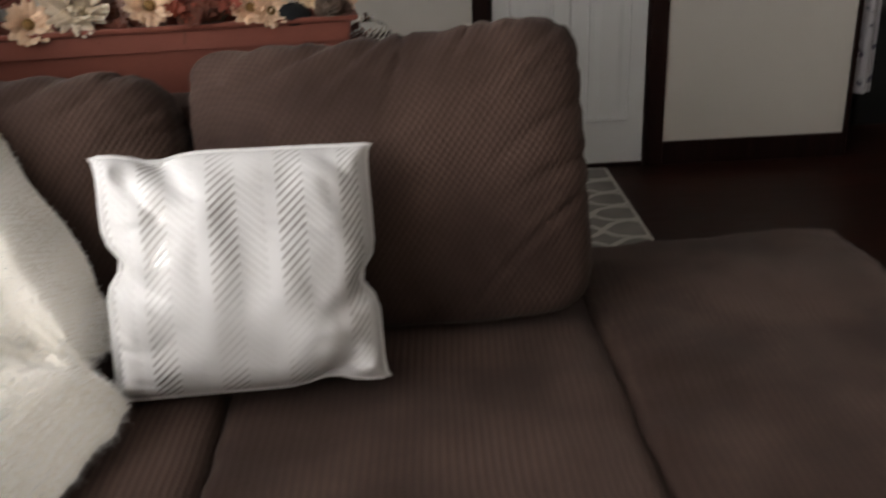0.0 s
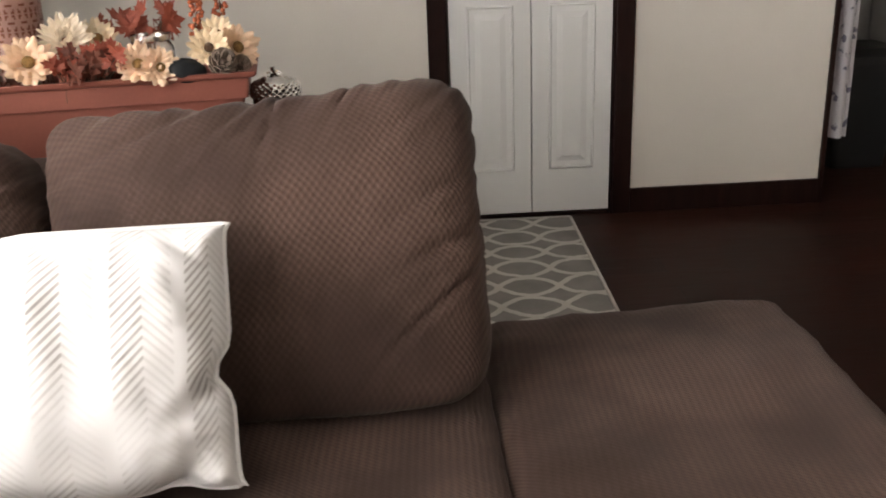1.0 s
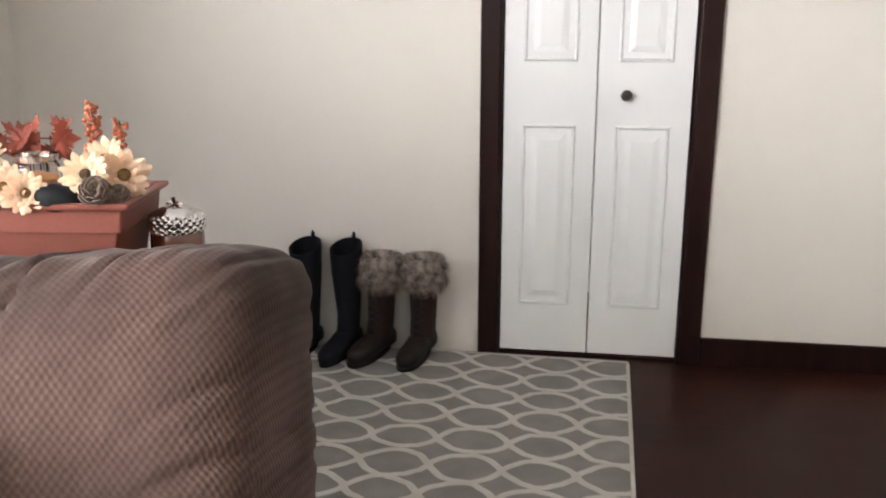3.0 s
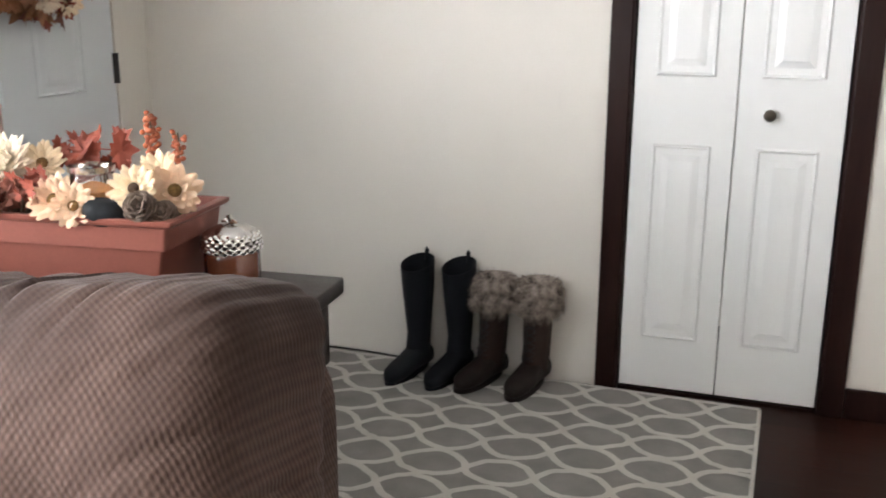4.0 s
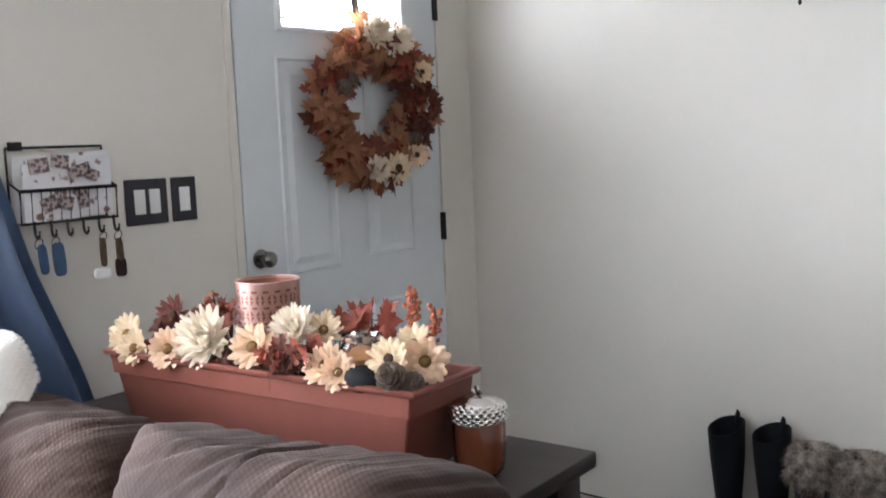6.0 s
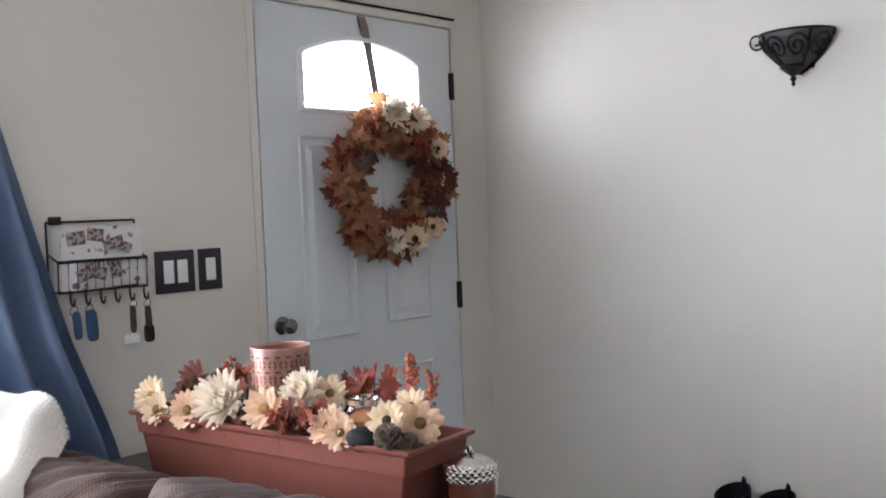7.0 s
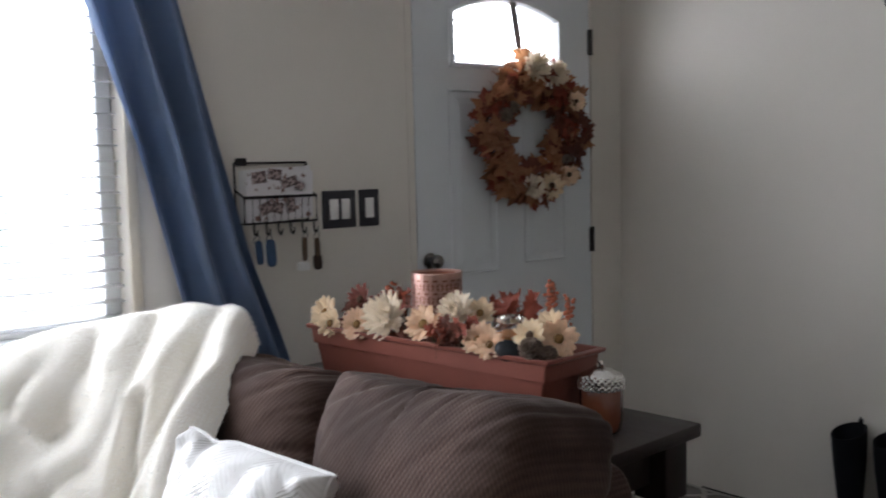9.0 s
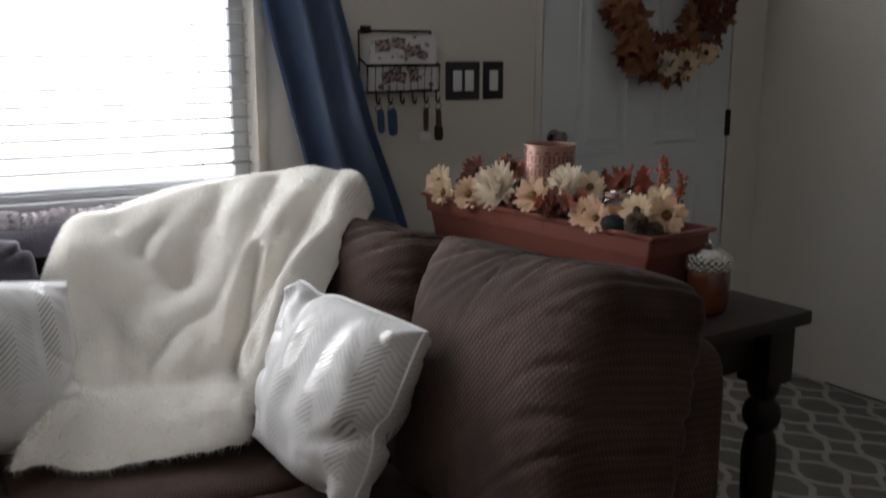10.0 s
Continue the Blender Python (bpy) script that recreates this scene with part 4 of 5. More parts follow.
def blanket_at(s, t):
    p = drape(s, t)
    a = drape(min(1, s + 0.03), t) - drape(max(0, s - 0.03), t)
    b = drape(s, min(1, t + 0.05)) - drape(s, max(0, t - 0.05))
    n = b.cross(a).normalized()
    if n.x + n.z < 0:
        n = -n
    ws, wt = s + 0.03 * noise.noise(Vector((5 * s, 5 * t, 8))), t + 0.03 * noise.noise(Vector((5 * s, 5 * t, 3)))
    up = down = 0.0
    for width, height, line in FOLDS:
        near = min(to_line(ws, wt, line[k], line[k + 1]) for k in range(len(line) - 1))
        if height > 0:
            up = max(up, height * math.sqrt(max(0.0, 1 - (near / (1.75 * width)) ** 2)))
        else:
            down += height * math.exp(-(near / width) ** 2)
    fade = min(1.0, max(0.0, (t - 0.20) / 0.20))
    fade = fade * fade * (3 - 2 * fade)
    p.z += 0.030 * math.exp(-((s - 0.22) / 0.16) ** 2 - ((t - 0.22) / 0.14) ** 2) - 0.05 * (max(0.0, 0.12 - s) / 0.12) ** 2 * max(0.0, 1 - t / 0.6)
    d = (1.4 * up - 0.042 + 0.8 * down + 0.018 * noise.noise(Vector((s * 7, t * 7, 1.9))) + 0.006 * noise.noise(Vector((s * 15, t * 15, 4)))) * fade + 0.003 * noise.noise(Vector((s * 30, t * 30, 6)))
    for edge in (s, 1 - s):
        d += 0.026 * math.exp(-((edge - 0.08) / 0.06) ** 2) - 0.055 * (max(0.0, 0.07 - edge) / 0.07) ** 2
    d *= math.sqrt(min(1.0, (1 - t) / 0.09))
    q = p + n * d
    q.x += max(0.0, t - 0.86) / 0.14 * (0.035 * noise.noise(Vector((s * 5, 0.3, 2))) + 0.018 * noise.noise(Vector((s * 13, 0.7, 5))))
    q.y += 0.012 * noise.noise(Vector((t * 6, s * 2, 1)))
    q.z = max(q.z, 0.487)
    return q


blanket = thing("throw_blanket", 0.5, -2.4, 0.5, "cream plush faux fur blanket draped over the sofa corner", "blanket")


def blanket_skin(s, v):
    """The top side for v up to a half, then back along the underside."""
    t = min(1.0, 2 * v) if v <= 0.5 else 2 - 2 * v
    p = blanket_at(s, t)
    if v > 0.5:
        k = 0.022 * min(1.0, 12 * s, 12 * (1 - s), 12 * (1 - t), 12 * t)
        p = p - k * Vector((0.6, 0, 0.8))
    return p


bl = sheet(120, 260, blanket_skin)
bmesh.ops.remove_doubles(bl, verts=bl.verts[:], dist=0.0004)
for _ in range(7):
    bmesh.ops.smooth_vert(bl, verts=bl.verts[:], factor=0.5, use_axis_x=True, use_axis_y=True, use_axis_z=True)
bmesh.ops.recalc_face_normals(bl, faces=bl.faces[:])
if bl.calc_volume(signed=True) < 0:
    bmesh.ops.reverse_faces(bl, faces=bl.faces[:])
places = spots_on(bl, 150000, 3)
part("cloth", bl, M_FUR, blanket)
fuzz(places, 0.0085, 0.0006, 8, M_FUZZ, "nap", blanket, "soft cream pile", 0.30, 0.75)
hem_places = [(p, n) for p, n in places if p.x > 0.72 and p.z < 0.60]
fuzz(hem_places, 0.017, 0.0008, 18, M_FUZZ, "hem_fur", blanket, "longer cream fur along the hem", 0.6, 0.9)

# throw with a pale fringe over the window side of the sofa
throw = thing("sofa_throw", 0.25, -3.0, 0.83, "purple-grey throw with pale fuzzy border along the sofa back", "throw")
th = sheet(50, 12, lambda u, v: Vector((0.10 + 0.24 * v, -2.50 - 1.35 * u, 0.872 - 0.06 * (2 * v - 1) ** 4 + 0.006 * math.sin(26 * u + 6 * v))))
part("cloth", thicken(th, 0.008), M_SOFA_BACK, throw)
bd = sheet(60, 10, lambda u, v: Vector((0.155 + 0.13 * v, -2.52 - 1.33 * u, 0.896 - 0.05 * (2 * v - 1) ** 2 + 0.008 * math.sin(70 * u) * math.sin(9 * v))))
bsp = spots_on(bd, 9000, 4)
part("border", thicken(bd, 0.006), M_LACE, throw, "pale fuzzy border")
fuzz([(p, Vector((0, 0, 1))) for p, n in bsp], 0.012, 0.0012, 9, M_LACE, "border_pile", throw)

# ---- console table and what stands on it ----
TURN6 = 6.3
table = thing("console_table", 0.80, -1.62, 0, "dark-stained wooden console table with turned legs behind the sofa", "table")
TM = pose(1.403, -1.388, 0, 0, 0, 4)
TL, TD, TZ = 1.22, 0.40, 0.735
part("tabletop", box((-TL, -TD, TZ - 0.032), (0, 0, TZ), 0.005), M_TABLE, table, m=TM)
ap = bmesh.new()
for lo, hi in (((-TL + 0.10, -TD + 0.055, TZ - 0.13), (-0.10, -TD + 0.075, TZ - 0.033)), ((-TL + 0.10, -0.075, TZ - 0.13), (-0.10, -0.055, TZ - 0.033)),
               ((-0.085, -TD + 0.10, TZ - 0.13), (-0.065, -0.10, TZ - 0.033)), ((-TL + 0.065, -TD + 0.10, TZ - 0.13), (-TL + 0.085, -0.10, TZ - 0.033))):
    box(lo, hi, 0.003, ap)
part("apron", ap, M_TABLE, table, m=TM)
leg = lathe([(0.024, 0.0), (0.030, 0.02), (0.022, 0.05), (0.026, 0.10), (0.036, 0.30), (0.039, 0.40), (0.034, 0.44), (0.026, 0.455), (0.040, 0.475), (0.043, 0.495), (0.038, 0.515), (0.026, 0.53), (0.034, 0.545), (0.037, 0.57)], 20)
box((-0.042, -0.042, 0.57), (0.042, 0.042, TZ - 0.0325), 0.004, leg)
leg_me = data_of("leg", leg, M_TABLE)
leg_me.set_sharp_from_angle(angle=radians(42))
for x in (-0.065, -TL + 0.065):
    for y in (-0.065, -TD + 0.065):
        piece("leg", leg_me, table, TM @ pose(x, y, 0))

PM = pose(0.860, -1.688, TZ + 0.0005, 0, 0, TURN6)   # centre of the planter's foot
planter = thing("planter_box", 0.862, -1.688, TZ, "copper coloured plastic window box full of autumn flowers", "planter")
LW, LD, PH = 0.828, 0.204, 0.172


def rect(w, d, z, r=0.006, n=3):
    out = []
    for cx, cy, a0 in ((w / 2 - r, d / 2 - r, 0), (-w / 2 + r, d / 2 - r, 90), (-w / 2 + r, -d / 2 + r, 180), (w / 2 - r, -d / 2 + r, 270)):
        for k in range(n + 1):
            a = radians(a0 + 90 * k / n)
            out.append((cx + r * math.cos(a), cy + r * math.sin(a), z))
    return out


shell = loft([rect(0.72, 0.150, 0.0), rect(0.725, 0.154, 0.004), rect(0.775, 0.178, 0.122), rect(0.790, 0.190, 0.123), rect(0.800, 0.194, 0.160), rect(0.820, 0.206, 0.162), rect(LW, LD + 0.006, 0.166), rect(LW, LD + 0.006, PH),
              rect(LW - 0.008, LD - 0.004, PH + 0.001), rect(LW - 0.03, LD - 0.020, PH), rect(0.785, 0.178, 0.150), rect(0.76, 0.165, 0.12)])
part("box", shell, M_PLANTER, planter, m=PM)
part("moss", sheet(60, 16, lambda u, v: Vector((0.75 * (u - 0.5), 0.17 * (v - 0.5), 0.135 + 0.014 * noise.noise(Vector((u * 25, v * 6, 3)))))), M_SOIL, planter, "dark dried moss filling", m=PM)


def in_box(x, y, z):
    return PM @ Vector((x, y, z))


# petals and leaves shared by the arrangement and the wreath
def petal_data(name, material, length, width, cup, tip):
    def f(u, v):
        wv = width * (math.sin(math.pi * min(0.97, 0.10 + 0.82 * v) ** tip)) * (u - 0.5)
        return Vector((wv, length * v, cup * length * v * v - 0.35 * abs(u - 0.5) ** 2 * width * 1.2 + 0.02 * length * math.sin(9 * v)))
    return data_of(name, sheet(4, 6, f), material)


HALF = ((0.0, -0.02), (0.24, -0.10), (0.20, 0.06), (0.50, 0.00), (0.47, 0.13), (0.78, 0.34), (0.60, 0.38), (0.62, 0.54), (0.34, 0.44), (0.37, 0.70), (0.22, 0.66), (0.0, 1.02))


def leaf_data(name, material, size, lobes, seed):
    """A lobed autumn leaf, curled, with a stalk."""
    rng = random.Random(seed)
    bm = bmesh.new()
    pts = list(HALF) + [(-x, y) for x, y in HALF[-2:0:-1]]
    pts = [(x * size * rng.uniform(0.88, 1.1), y * size * rng.uniform(0.92, 1.06)) for x, y in pts]
    c1, c2, c3 = rng.uniform(-0.5, 0.5), rng.uniform(-0.5, 0.5), rng.uniform(0.1, 0.55)
    z = lambda x, y: (c1 * (y - 0.4 * size) ** 2 + c2 * x * y) / size + c3 * abs(x) + 0.05 * size * rng.uniform(-1, 1)
    mid = bm.verts.new((0, size * 0.30, 0.0))
    inner = [bm.verts.new((0.55 * x, 0.55 * (y - 0.3 * size) + 0.3 * size, z(0.55 * x, 0.6 * y))) for x, y in pts]
    outer = [bm.verts.new((x, y, z(x, y))) for x, y in pts]
    n = len(pts)
    for k in range(n):
        bm.faces.new((mid, inner[k], inner[(k + 1) % n]))
        bm.faces.new((inner[k], outer[k], outer[(k + 1) % n], inner[(k + 1) % n]))
    tube([(0, -0.45 * size, 0.006), (0, -0.2 * size, 0.002), (0, 0, 0.0)], 0.0011, 4, bm)
    return data_of(name, bm, material)


def ball(r, seg=8, squash=1.0):
    return lathe([(0.001, -r * squash)] + [(r * math.cos(a), r * squash * math.sin(a)) for a in np.linspace(-1.2, 1.2, 6)] + [(0.001, r * squash)], seg)


PETALS = {
    "cream": petal_data("petal", M_CREAMPETAL, 0.044, 0.020, 0.22, 1.0), "white": petal_data("petal", M_WHITEPETAL, 0.042, 0.013, 0.35, 1.0),
    "peach": petal_data("petal", M_PEACHPETAL, 0.045, 0.024, 0.24, 1.0), "rust": petal_data("petal", M_RUSTPETAL, 0.046, 0.015, 0.2, 1.0)}
SEEDS = {"dark": data_of("seed_head", ball(0.0115, 12, 0.55), M_SEED), "ochre": data_of("seed_head", ball(0.0125, 12, 0.5), M_YELLOWSEED)}
FLOWER_LABEL = {"cream": "cream silk daisy with a dark centre", "white": "white silk mum with many petals", "peach": "peach silk gerbera with an ochre centre", "rust": "rust brown silk daisy with a dark centre"}
frng = random.Random(21)


def petals_round(parent, m, colour, layers, scale=1.0):
    for count, tilt, size in layers:
        for k in range(count):
            a = 360 * k / count + frng.uniform(-9, 9)
            q = m @ pose(0, 0, 0.002, 0, 0, a) @ pose(0, 0.006 * scale, 0, tilt + frng.uniform(-9, 9), frng.uniform(-14, 14), 0)
            piece("petal", PETALS[colour], parent, q @ Matrix.Diagonal((scale * size, scale * size * frng.uniform(0.9, 1.08), scale * size, 1)))


def aim(place, way):
    return Matrix.Translation(place) @ Vector(way).to_track_quat("Z", "Y").to_matrix().to_4x4()


def flower(x, y, z, way, colour, scale=1.0, parent=None, seed="dark"):
    m = aim(in_box(x, y, z), way) if parent is None else aim((x, y, z), way)
    host = parent or thing("silk_flower", *m.translation, FLOWER_LABEL[colour] + " standing in the planter", "flower", "silk flowers in the planter")
    layers = ((24, 2, 1.0), (22, 18, 0.97), (19, 35, 0.90), (15, 53, 0.78), (10, 72, 0.62)) if colour == "white" else ((15, 6, 1.0), (13, 22, 0.88), (8, 40, 0.62))
    petals_round(host, m, colour, layers, scale)
    if colour != "white":
        piece("seed_head", SEEDS[seed], host, m @ pose(0, 0, 0.010 * scale) @ Matrix.Scale(scale, 4))
    if parent is None:
        p = m.translation
        foot = Vector((p.x * 0.9 + 0.1 * in_box(x, 0, 0).x, p.y * 0.4 + 0.6 * in_box(x, 0, 0).y, TZ + 0.135))
        part("stem", tube([foot, (foot + p) / 2 + Vector((0.004, 0, 0)), p - Vector(way).normalized() * 0.004], 0.0028, 5), M_GREEN, host, "green stem")
    return host


flower(-0.375, -0.060, 0.197, (0.25, -0.95, 0.45), "cream", 1.0, seed="ochre")
flower(-0.318, -0.090, 0.180, (0.40, -1.0, 0.35), "cream", 0.82, seed="ochre")
flower(-0.345, 0.040, 0.225, (0.2, -1, 0.35), "rust", 0.95)
flower(-0.270, 0.055, 0.222, (0.1, -0.9, 0.5), "rust", 0.7)
flower(-0.212, -0.088, 0.187, (0.40, -0.95, 0.35), "peach", 0.92, seed="ochre")
flower(-0.128, -0.065, 0.210, (0.40, -0.85, 0.50), "white", 1.36)
flower(0.012, -0.070, 0.206, (0.30, -0.9, 0.5), "peach", 0.95, seed="ochre")
flower(0.072, -0.020, 0.238, (0.35, -0.8, 0.55), "white", 1.02)
flower(0.122, 0.008, 0.232, (0.5, -0.7, 0.6), "cream", 0.80, seed="ochre")
flower(0.205, -0.085, 0.192, (0.1, -0.8, 0.65), "peach", 0.85, seed="ochre")
flower(0.242, -0.092, 0.187, (0.45, -0.9, 0.4), "peach", 0.72, seed="ochre")
flower(0.330, -0.058, 0.212, (0.30, -0.95, 0.45), "cream", 0.82)
flower(0.345, -0.008, 0.228, (0.35, -0.8, 0.55), "cream", 0.78, seed="ochre")
flower(0.378, -0.022, 0.205, (0.65, -0.8, 0.30), "peach", 0.92, seed="ochre")

MAPLES = [leaf_data("leaf", M_MAPLE, 0.045, 5, s) for s in (1, 2)]
TANS = [leaf_data("leaf", M_TANLEAF, 0.062, 5, s) for s in (3, 4, 5)]
BROWNS = [leaf_data("leaf", M_BROWNLEAF, 0.058, 5, s) for s in (6, 7)]


def spray(name, label, category, base, leaves, count, rad, rise, scale, group=""):
    ob = thing(name, *in_box(*base), label, category, group)
    stems = bmesh.new()
    foot = in_box(base[0], base[1], 0.135)
    for k in range(count):
        p = in_box(base[0] + frng.uniform(-rad, rad), base[1] + frng.uniform(-rad, rad) * 0.6, base[2] + frng.uniform(0, rise))
        tube([foot, (foot + p) / 2 + Vector((frng.uniform(-0.01, 0.01), 0, 0.005)), p], 0.0011, 4, stems)
        way = (frng.uniform(-0.6, 0.6), -1 + frng.uniform(-0.3, 0.6), frng.uniform(-0.2, 0.9))
        piece("leaf", frng.choice(leaves), ob, aim(p, way) @ pose(0, 0, 0, 0, 0, frng.uniform(0, 360)) @ Matrix.Scale(scale * frng.uniform(0.75, 1.15), 4))
    part("stem", stems, M_TWIG, ob)
    return ob


spray("leaf_spray", "rust red silk maple leaves standing in the planter", "leaves", (0.205, 0.040, 0.232), MAPLES, 10, 0.045, 0.040, 0.95, "leaf sprays")
spray("leaf_spray", "dark red silk leaves low in the planter", "leaves", (0.125, -0.070, 0.182), MAPLES + BROWNS, 40, 0.062, 0.036, 0.66, "leaf sprays")
spray("leaf_spray", "orange red silk leaf hanging at the planter's rim", "leaves", (0.072, -0.095, 0.180), MAPLES, 5, 0.018, 0.018, 0.75, "leaf sprays")
spray("leaf_spray", "dark brown silk leaves behind the white mum", "leaves", (-0.185, 0.045, 0.222), MAPLES + BROWNS, 10, 0.04, 0.045, 0.62, "leaf sprays")
spray("leaf_spray", "rust red silk maple leaves beside the copper lantern", "leaves", (0.105, 0.055, 0.235), MAPLES, 5, 0.04, 0.02, 0.7, "leaf sprays")
spray("leaf_spray", "dark brown silk leaves at the planter's edge", "leaves", (-0.37, 0.02, 0.195), BROWNS, 8, 0.035, 0.02, 0.6, "leaf sprays")
spray("leaf_spray", "green and brown leaves low in the planter", "leaves", (-0.055, -0.075, 0.155), BROWNS, 8, 0.04, 0.02, 0.6, "leaf sprays")

BERRY = data_of("berry", ball(0.0047, 8), M_BERRY)


def berry_sprig(x, y, z0, top, lean, count, label):
    ob = thing("berry_sprig", *in_box(x, y, z0), label, "berry sprig", "berry sprigs")
    a, b = in_box(x, y, 0.135), in_box(x + lean, y, top)
    pts = [a.lerp(b, k / 5) + Vector((0.004 * math.sin(2.0 * k), 0.003 * math.cos(3 * k), 0)) for k in range(6)]
    part("twig", tube(pts, 0.0016, 5), M_TWIG, ob)
    for k in range(count):
        u = 0.5 + 0.5 * k / count
        p = a.lerp(b, u) + Vector((frng.uniform(-1, 1), frng.uniform(-1, 1), frng.uniform(-0.6, 0.6))) * 0.013
        piece("berry", BERRY, ob, pose(*p, 30 * k, 20 * k, 0) @ Matrix.Diagonal((1, 1, frng.uniform(0.8, 1.5), 1)))
    return ob


berry_sprig(0.295, 0.042, 0.20, 0.318, 0.014, 46, "orange berry sprig standing in the planter")
berry_sprig(0.325, 0.050, 0.20, 0.288, 0.030, 30, "rust berry sprig leaning in the planter")
berry_sprig(-0.255, 0.055, 0.20, 0.285, 0.022, 22, "small rust berry sprig in the planter")
berry_sprig(-0.190, 0.055, 0.20, 0.262, 0.0, 14, "small brown berry sprig in the planter")

# pierced copper lantern
LX, LY, LZ = *in_box(-0.034, 0.020, 0)[:2], TZ + 0.137
lantern = thing("copper_lantern", LX, LY, LZ, "pierced rose copper candle lantern standing among the flowers", "lantern")
NR = 17
R0, LH = 0.063, 1.058 - (TZ + 0.137)
wall_bm = bmesh.new()
n_ang, n_z = NR * 8, 90


def open_cell(i, j):
    """Four small holes in a lozenge, with a smaller hole between the lozenges."""
    cu, cv = ((i + 0.5) % 8) / 8 - 0.5, ((j - 7 + 0.5) % 15) / 15 - 0.5
    lozenge = abs(cu) + abs(cv) < 0.46 and abs(cu) > 0.07 and abs(cv) > 0.05
    between = abs(cu) > 0.30 and abs(cv) > 0.40
    return 7 <= j < n_z - 6 and (lozenge or between)


ring_v = [[wall_bm.verts.new((LX + R0 * math.cos(2 * math.pi * i / n_ang), LY + R0 * math.sin(2 * math.pi * i / n_ang), LZ + LH * j / n_z)) for i in range(n_ang)] for j in range(n_z + 1)]
for j in range(n_z):
    for i in range(n_ang):
        if not open_cell(i, j):
            wall_bm.faces.new((ring_v[j][i], ring_v[j][(i + 1) % n_ang], ring_v[j + 1][(i + 1) % n_ang], ring_v[j + 1][i]))
bmesh.ops.solidify(wall_bm, geom=wall_bm.faces[:], thickness=0.0012)
part("pierced_wall", wall_bm, M_COPPER, lantern)
part("rim", tube([(LX + R0 * math.cos(a), LY + R0 * math.sin(a), LZ + LH) for a in np.linspace(0, 2 * math.pi, 41)], 0.002, 6), M_COPPER, lantern)
part("liner", lathe([(0.001, 0.01), (R0 - 0.006, 0.01), (R0 - 0.006, LH - 0.004), (R0 - 0.007, LH - 0.004), (R0 - 0.007, 0.012), (0.001, 0.012)], 32, (LX, LY, LZ), caps=False), M_COPPER_IN, lantern, "dull copper inner cup")

# jar candle
JX, JY, JZ = *in_box(0.222, -0.005, 0)[:2], TZ + 0.140
jar = thing("jar_candle", JX, JY, JZ, "small glass jar with orange candle wax in the planter", "candle")
part("jar", lathe([(0.001, 0), (0.036, 0), (0.041, 0.006), (0.041, 0.072), (0.034, 0.086), (0.037, 0.090), (0.037, 0.098), (0.034, 0.098), (0.032, 0.086), (0.038, 0.070), (0.038, 0.008), (0.001, 0.006)], 28, (JX, JY, JZ)), M_CLEAR, jar)
part("wax", lathe([(0.001, 0.0065), (0.0375, 0.009), (0.0375, 0.058), (0.001, 0.060)], 24, (JX, JY, JZ)), M_WAX, jar, "orange wax")
part("rim_band", lathe([(0.0375, 0.089), (0.0382, 0.089), (0.0382, 0.0985), (0.0375, 0.0985)], 28, (JX, JY, JZ), caps=False), M_SILVER, jar, "pale metal rim")

# gourd and pine cones
g = in_box(0.288, -0.082, 0.176)
gourd = soft(0.072, 0.05, 0.048, 12, 2.2, lambda p: 0.002 * math.sin(40 * p.y))
tagged(part("gourd", gourd, M_GOURD, None, m=Matrix.Translation(g) @ pose(0, 0, 0, 0, 12, 20)), "small glossy black gourd lying in the planter", "gourd")


CONE_SCALE = data_of("scale", loft([[(-0.003, 0, -0.001), (0.003, 0, -0.001), (0.003, 0, 0.001), (-0.003, 0, 0.001)], [(-0.009, 0.018, 0.002), (0.009, 0.018, 0.002), (0.009, 0.018, 0.005), (-0.009, 0.018, 0.005)],
                                    [(-0.004, 0.026, 0.006), (0.004, 0.026, 0.006), (0.004, 0.026, 0.008), (-0.004, 0.026, 0.008)]]), M_CONE, False)


def cone_on(parent, m):
    """A pine cone's core and scales under a thing or part."""
    core = part("core", ball(0.014, 10, 2.0), M_CONE, parent, m=m)
    for k in range(46):
        u = k / 46
        r = 0.012 * math.sqrt(max(0.05, 1 - (2 * u - 1) ** 2))
        piece("scale", CONE_SCALE, parent, m @ pose(0, 0, -0.026 + 0.052 * u, 0, 0, 137.5 * k) @ pose(0, r * 0.6, 0, 10 + 45 * u, 0, 0) @ Matrix.Scale(0.7 + 0.4 * math.sin(math.pi * u), 4))
    return core


def pine_cone(x, y, z, scale, label):
    c = in_box(x, y, z)
    ob = thing("pine_cone", *c, label, "pine cone", "pine cones")
    cone_on(ob, Matrix.Translation(c) @ pose(0, 0, 0, 62, 20, 15) @ Matrix.Scale(scale, 4))
    return ob


pine_cone(0.352, -0.080, 0.185, 0.95, "brown pine cone lying at the planter's rim")
pine_cone(0.383, -0.062, 0.176, 0.7, "small brown pine cone at the planter's rim")

# acorn jar
AX, AY = 1.296, -1.600
acorn = thing("acorn_jar", AX, AY, TZ, "amber glass acorn jar with a hammered silver lid", "jar")
AS = pose(AX, AY, 0) @ Matrix.Diagonal((0.87, 0.87, 1, 1)) @ pose(-AX, -AY, 0)
part("jar", lathe([(0.001, 0.0005), (0.040, 0.0005), (0.049, 0.008), (0.0535, 0.03), (0.0545, 0.06), (0.054, 0.094), (0.050, 0.100), (0.001, 0.100)], 36, (AX, AY, TZ)), M_AMBER, acorn, m=AS)
lid = bmesh.new()
NA, NZ = 240, 60


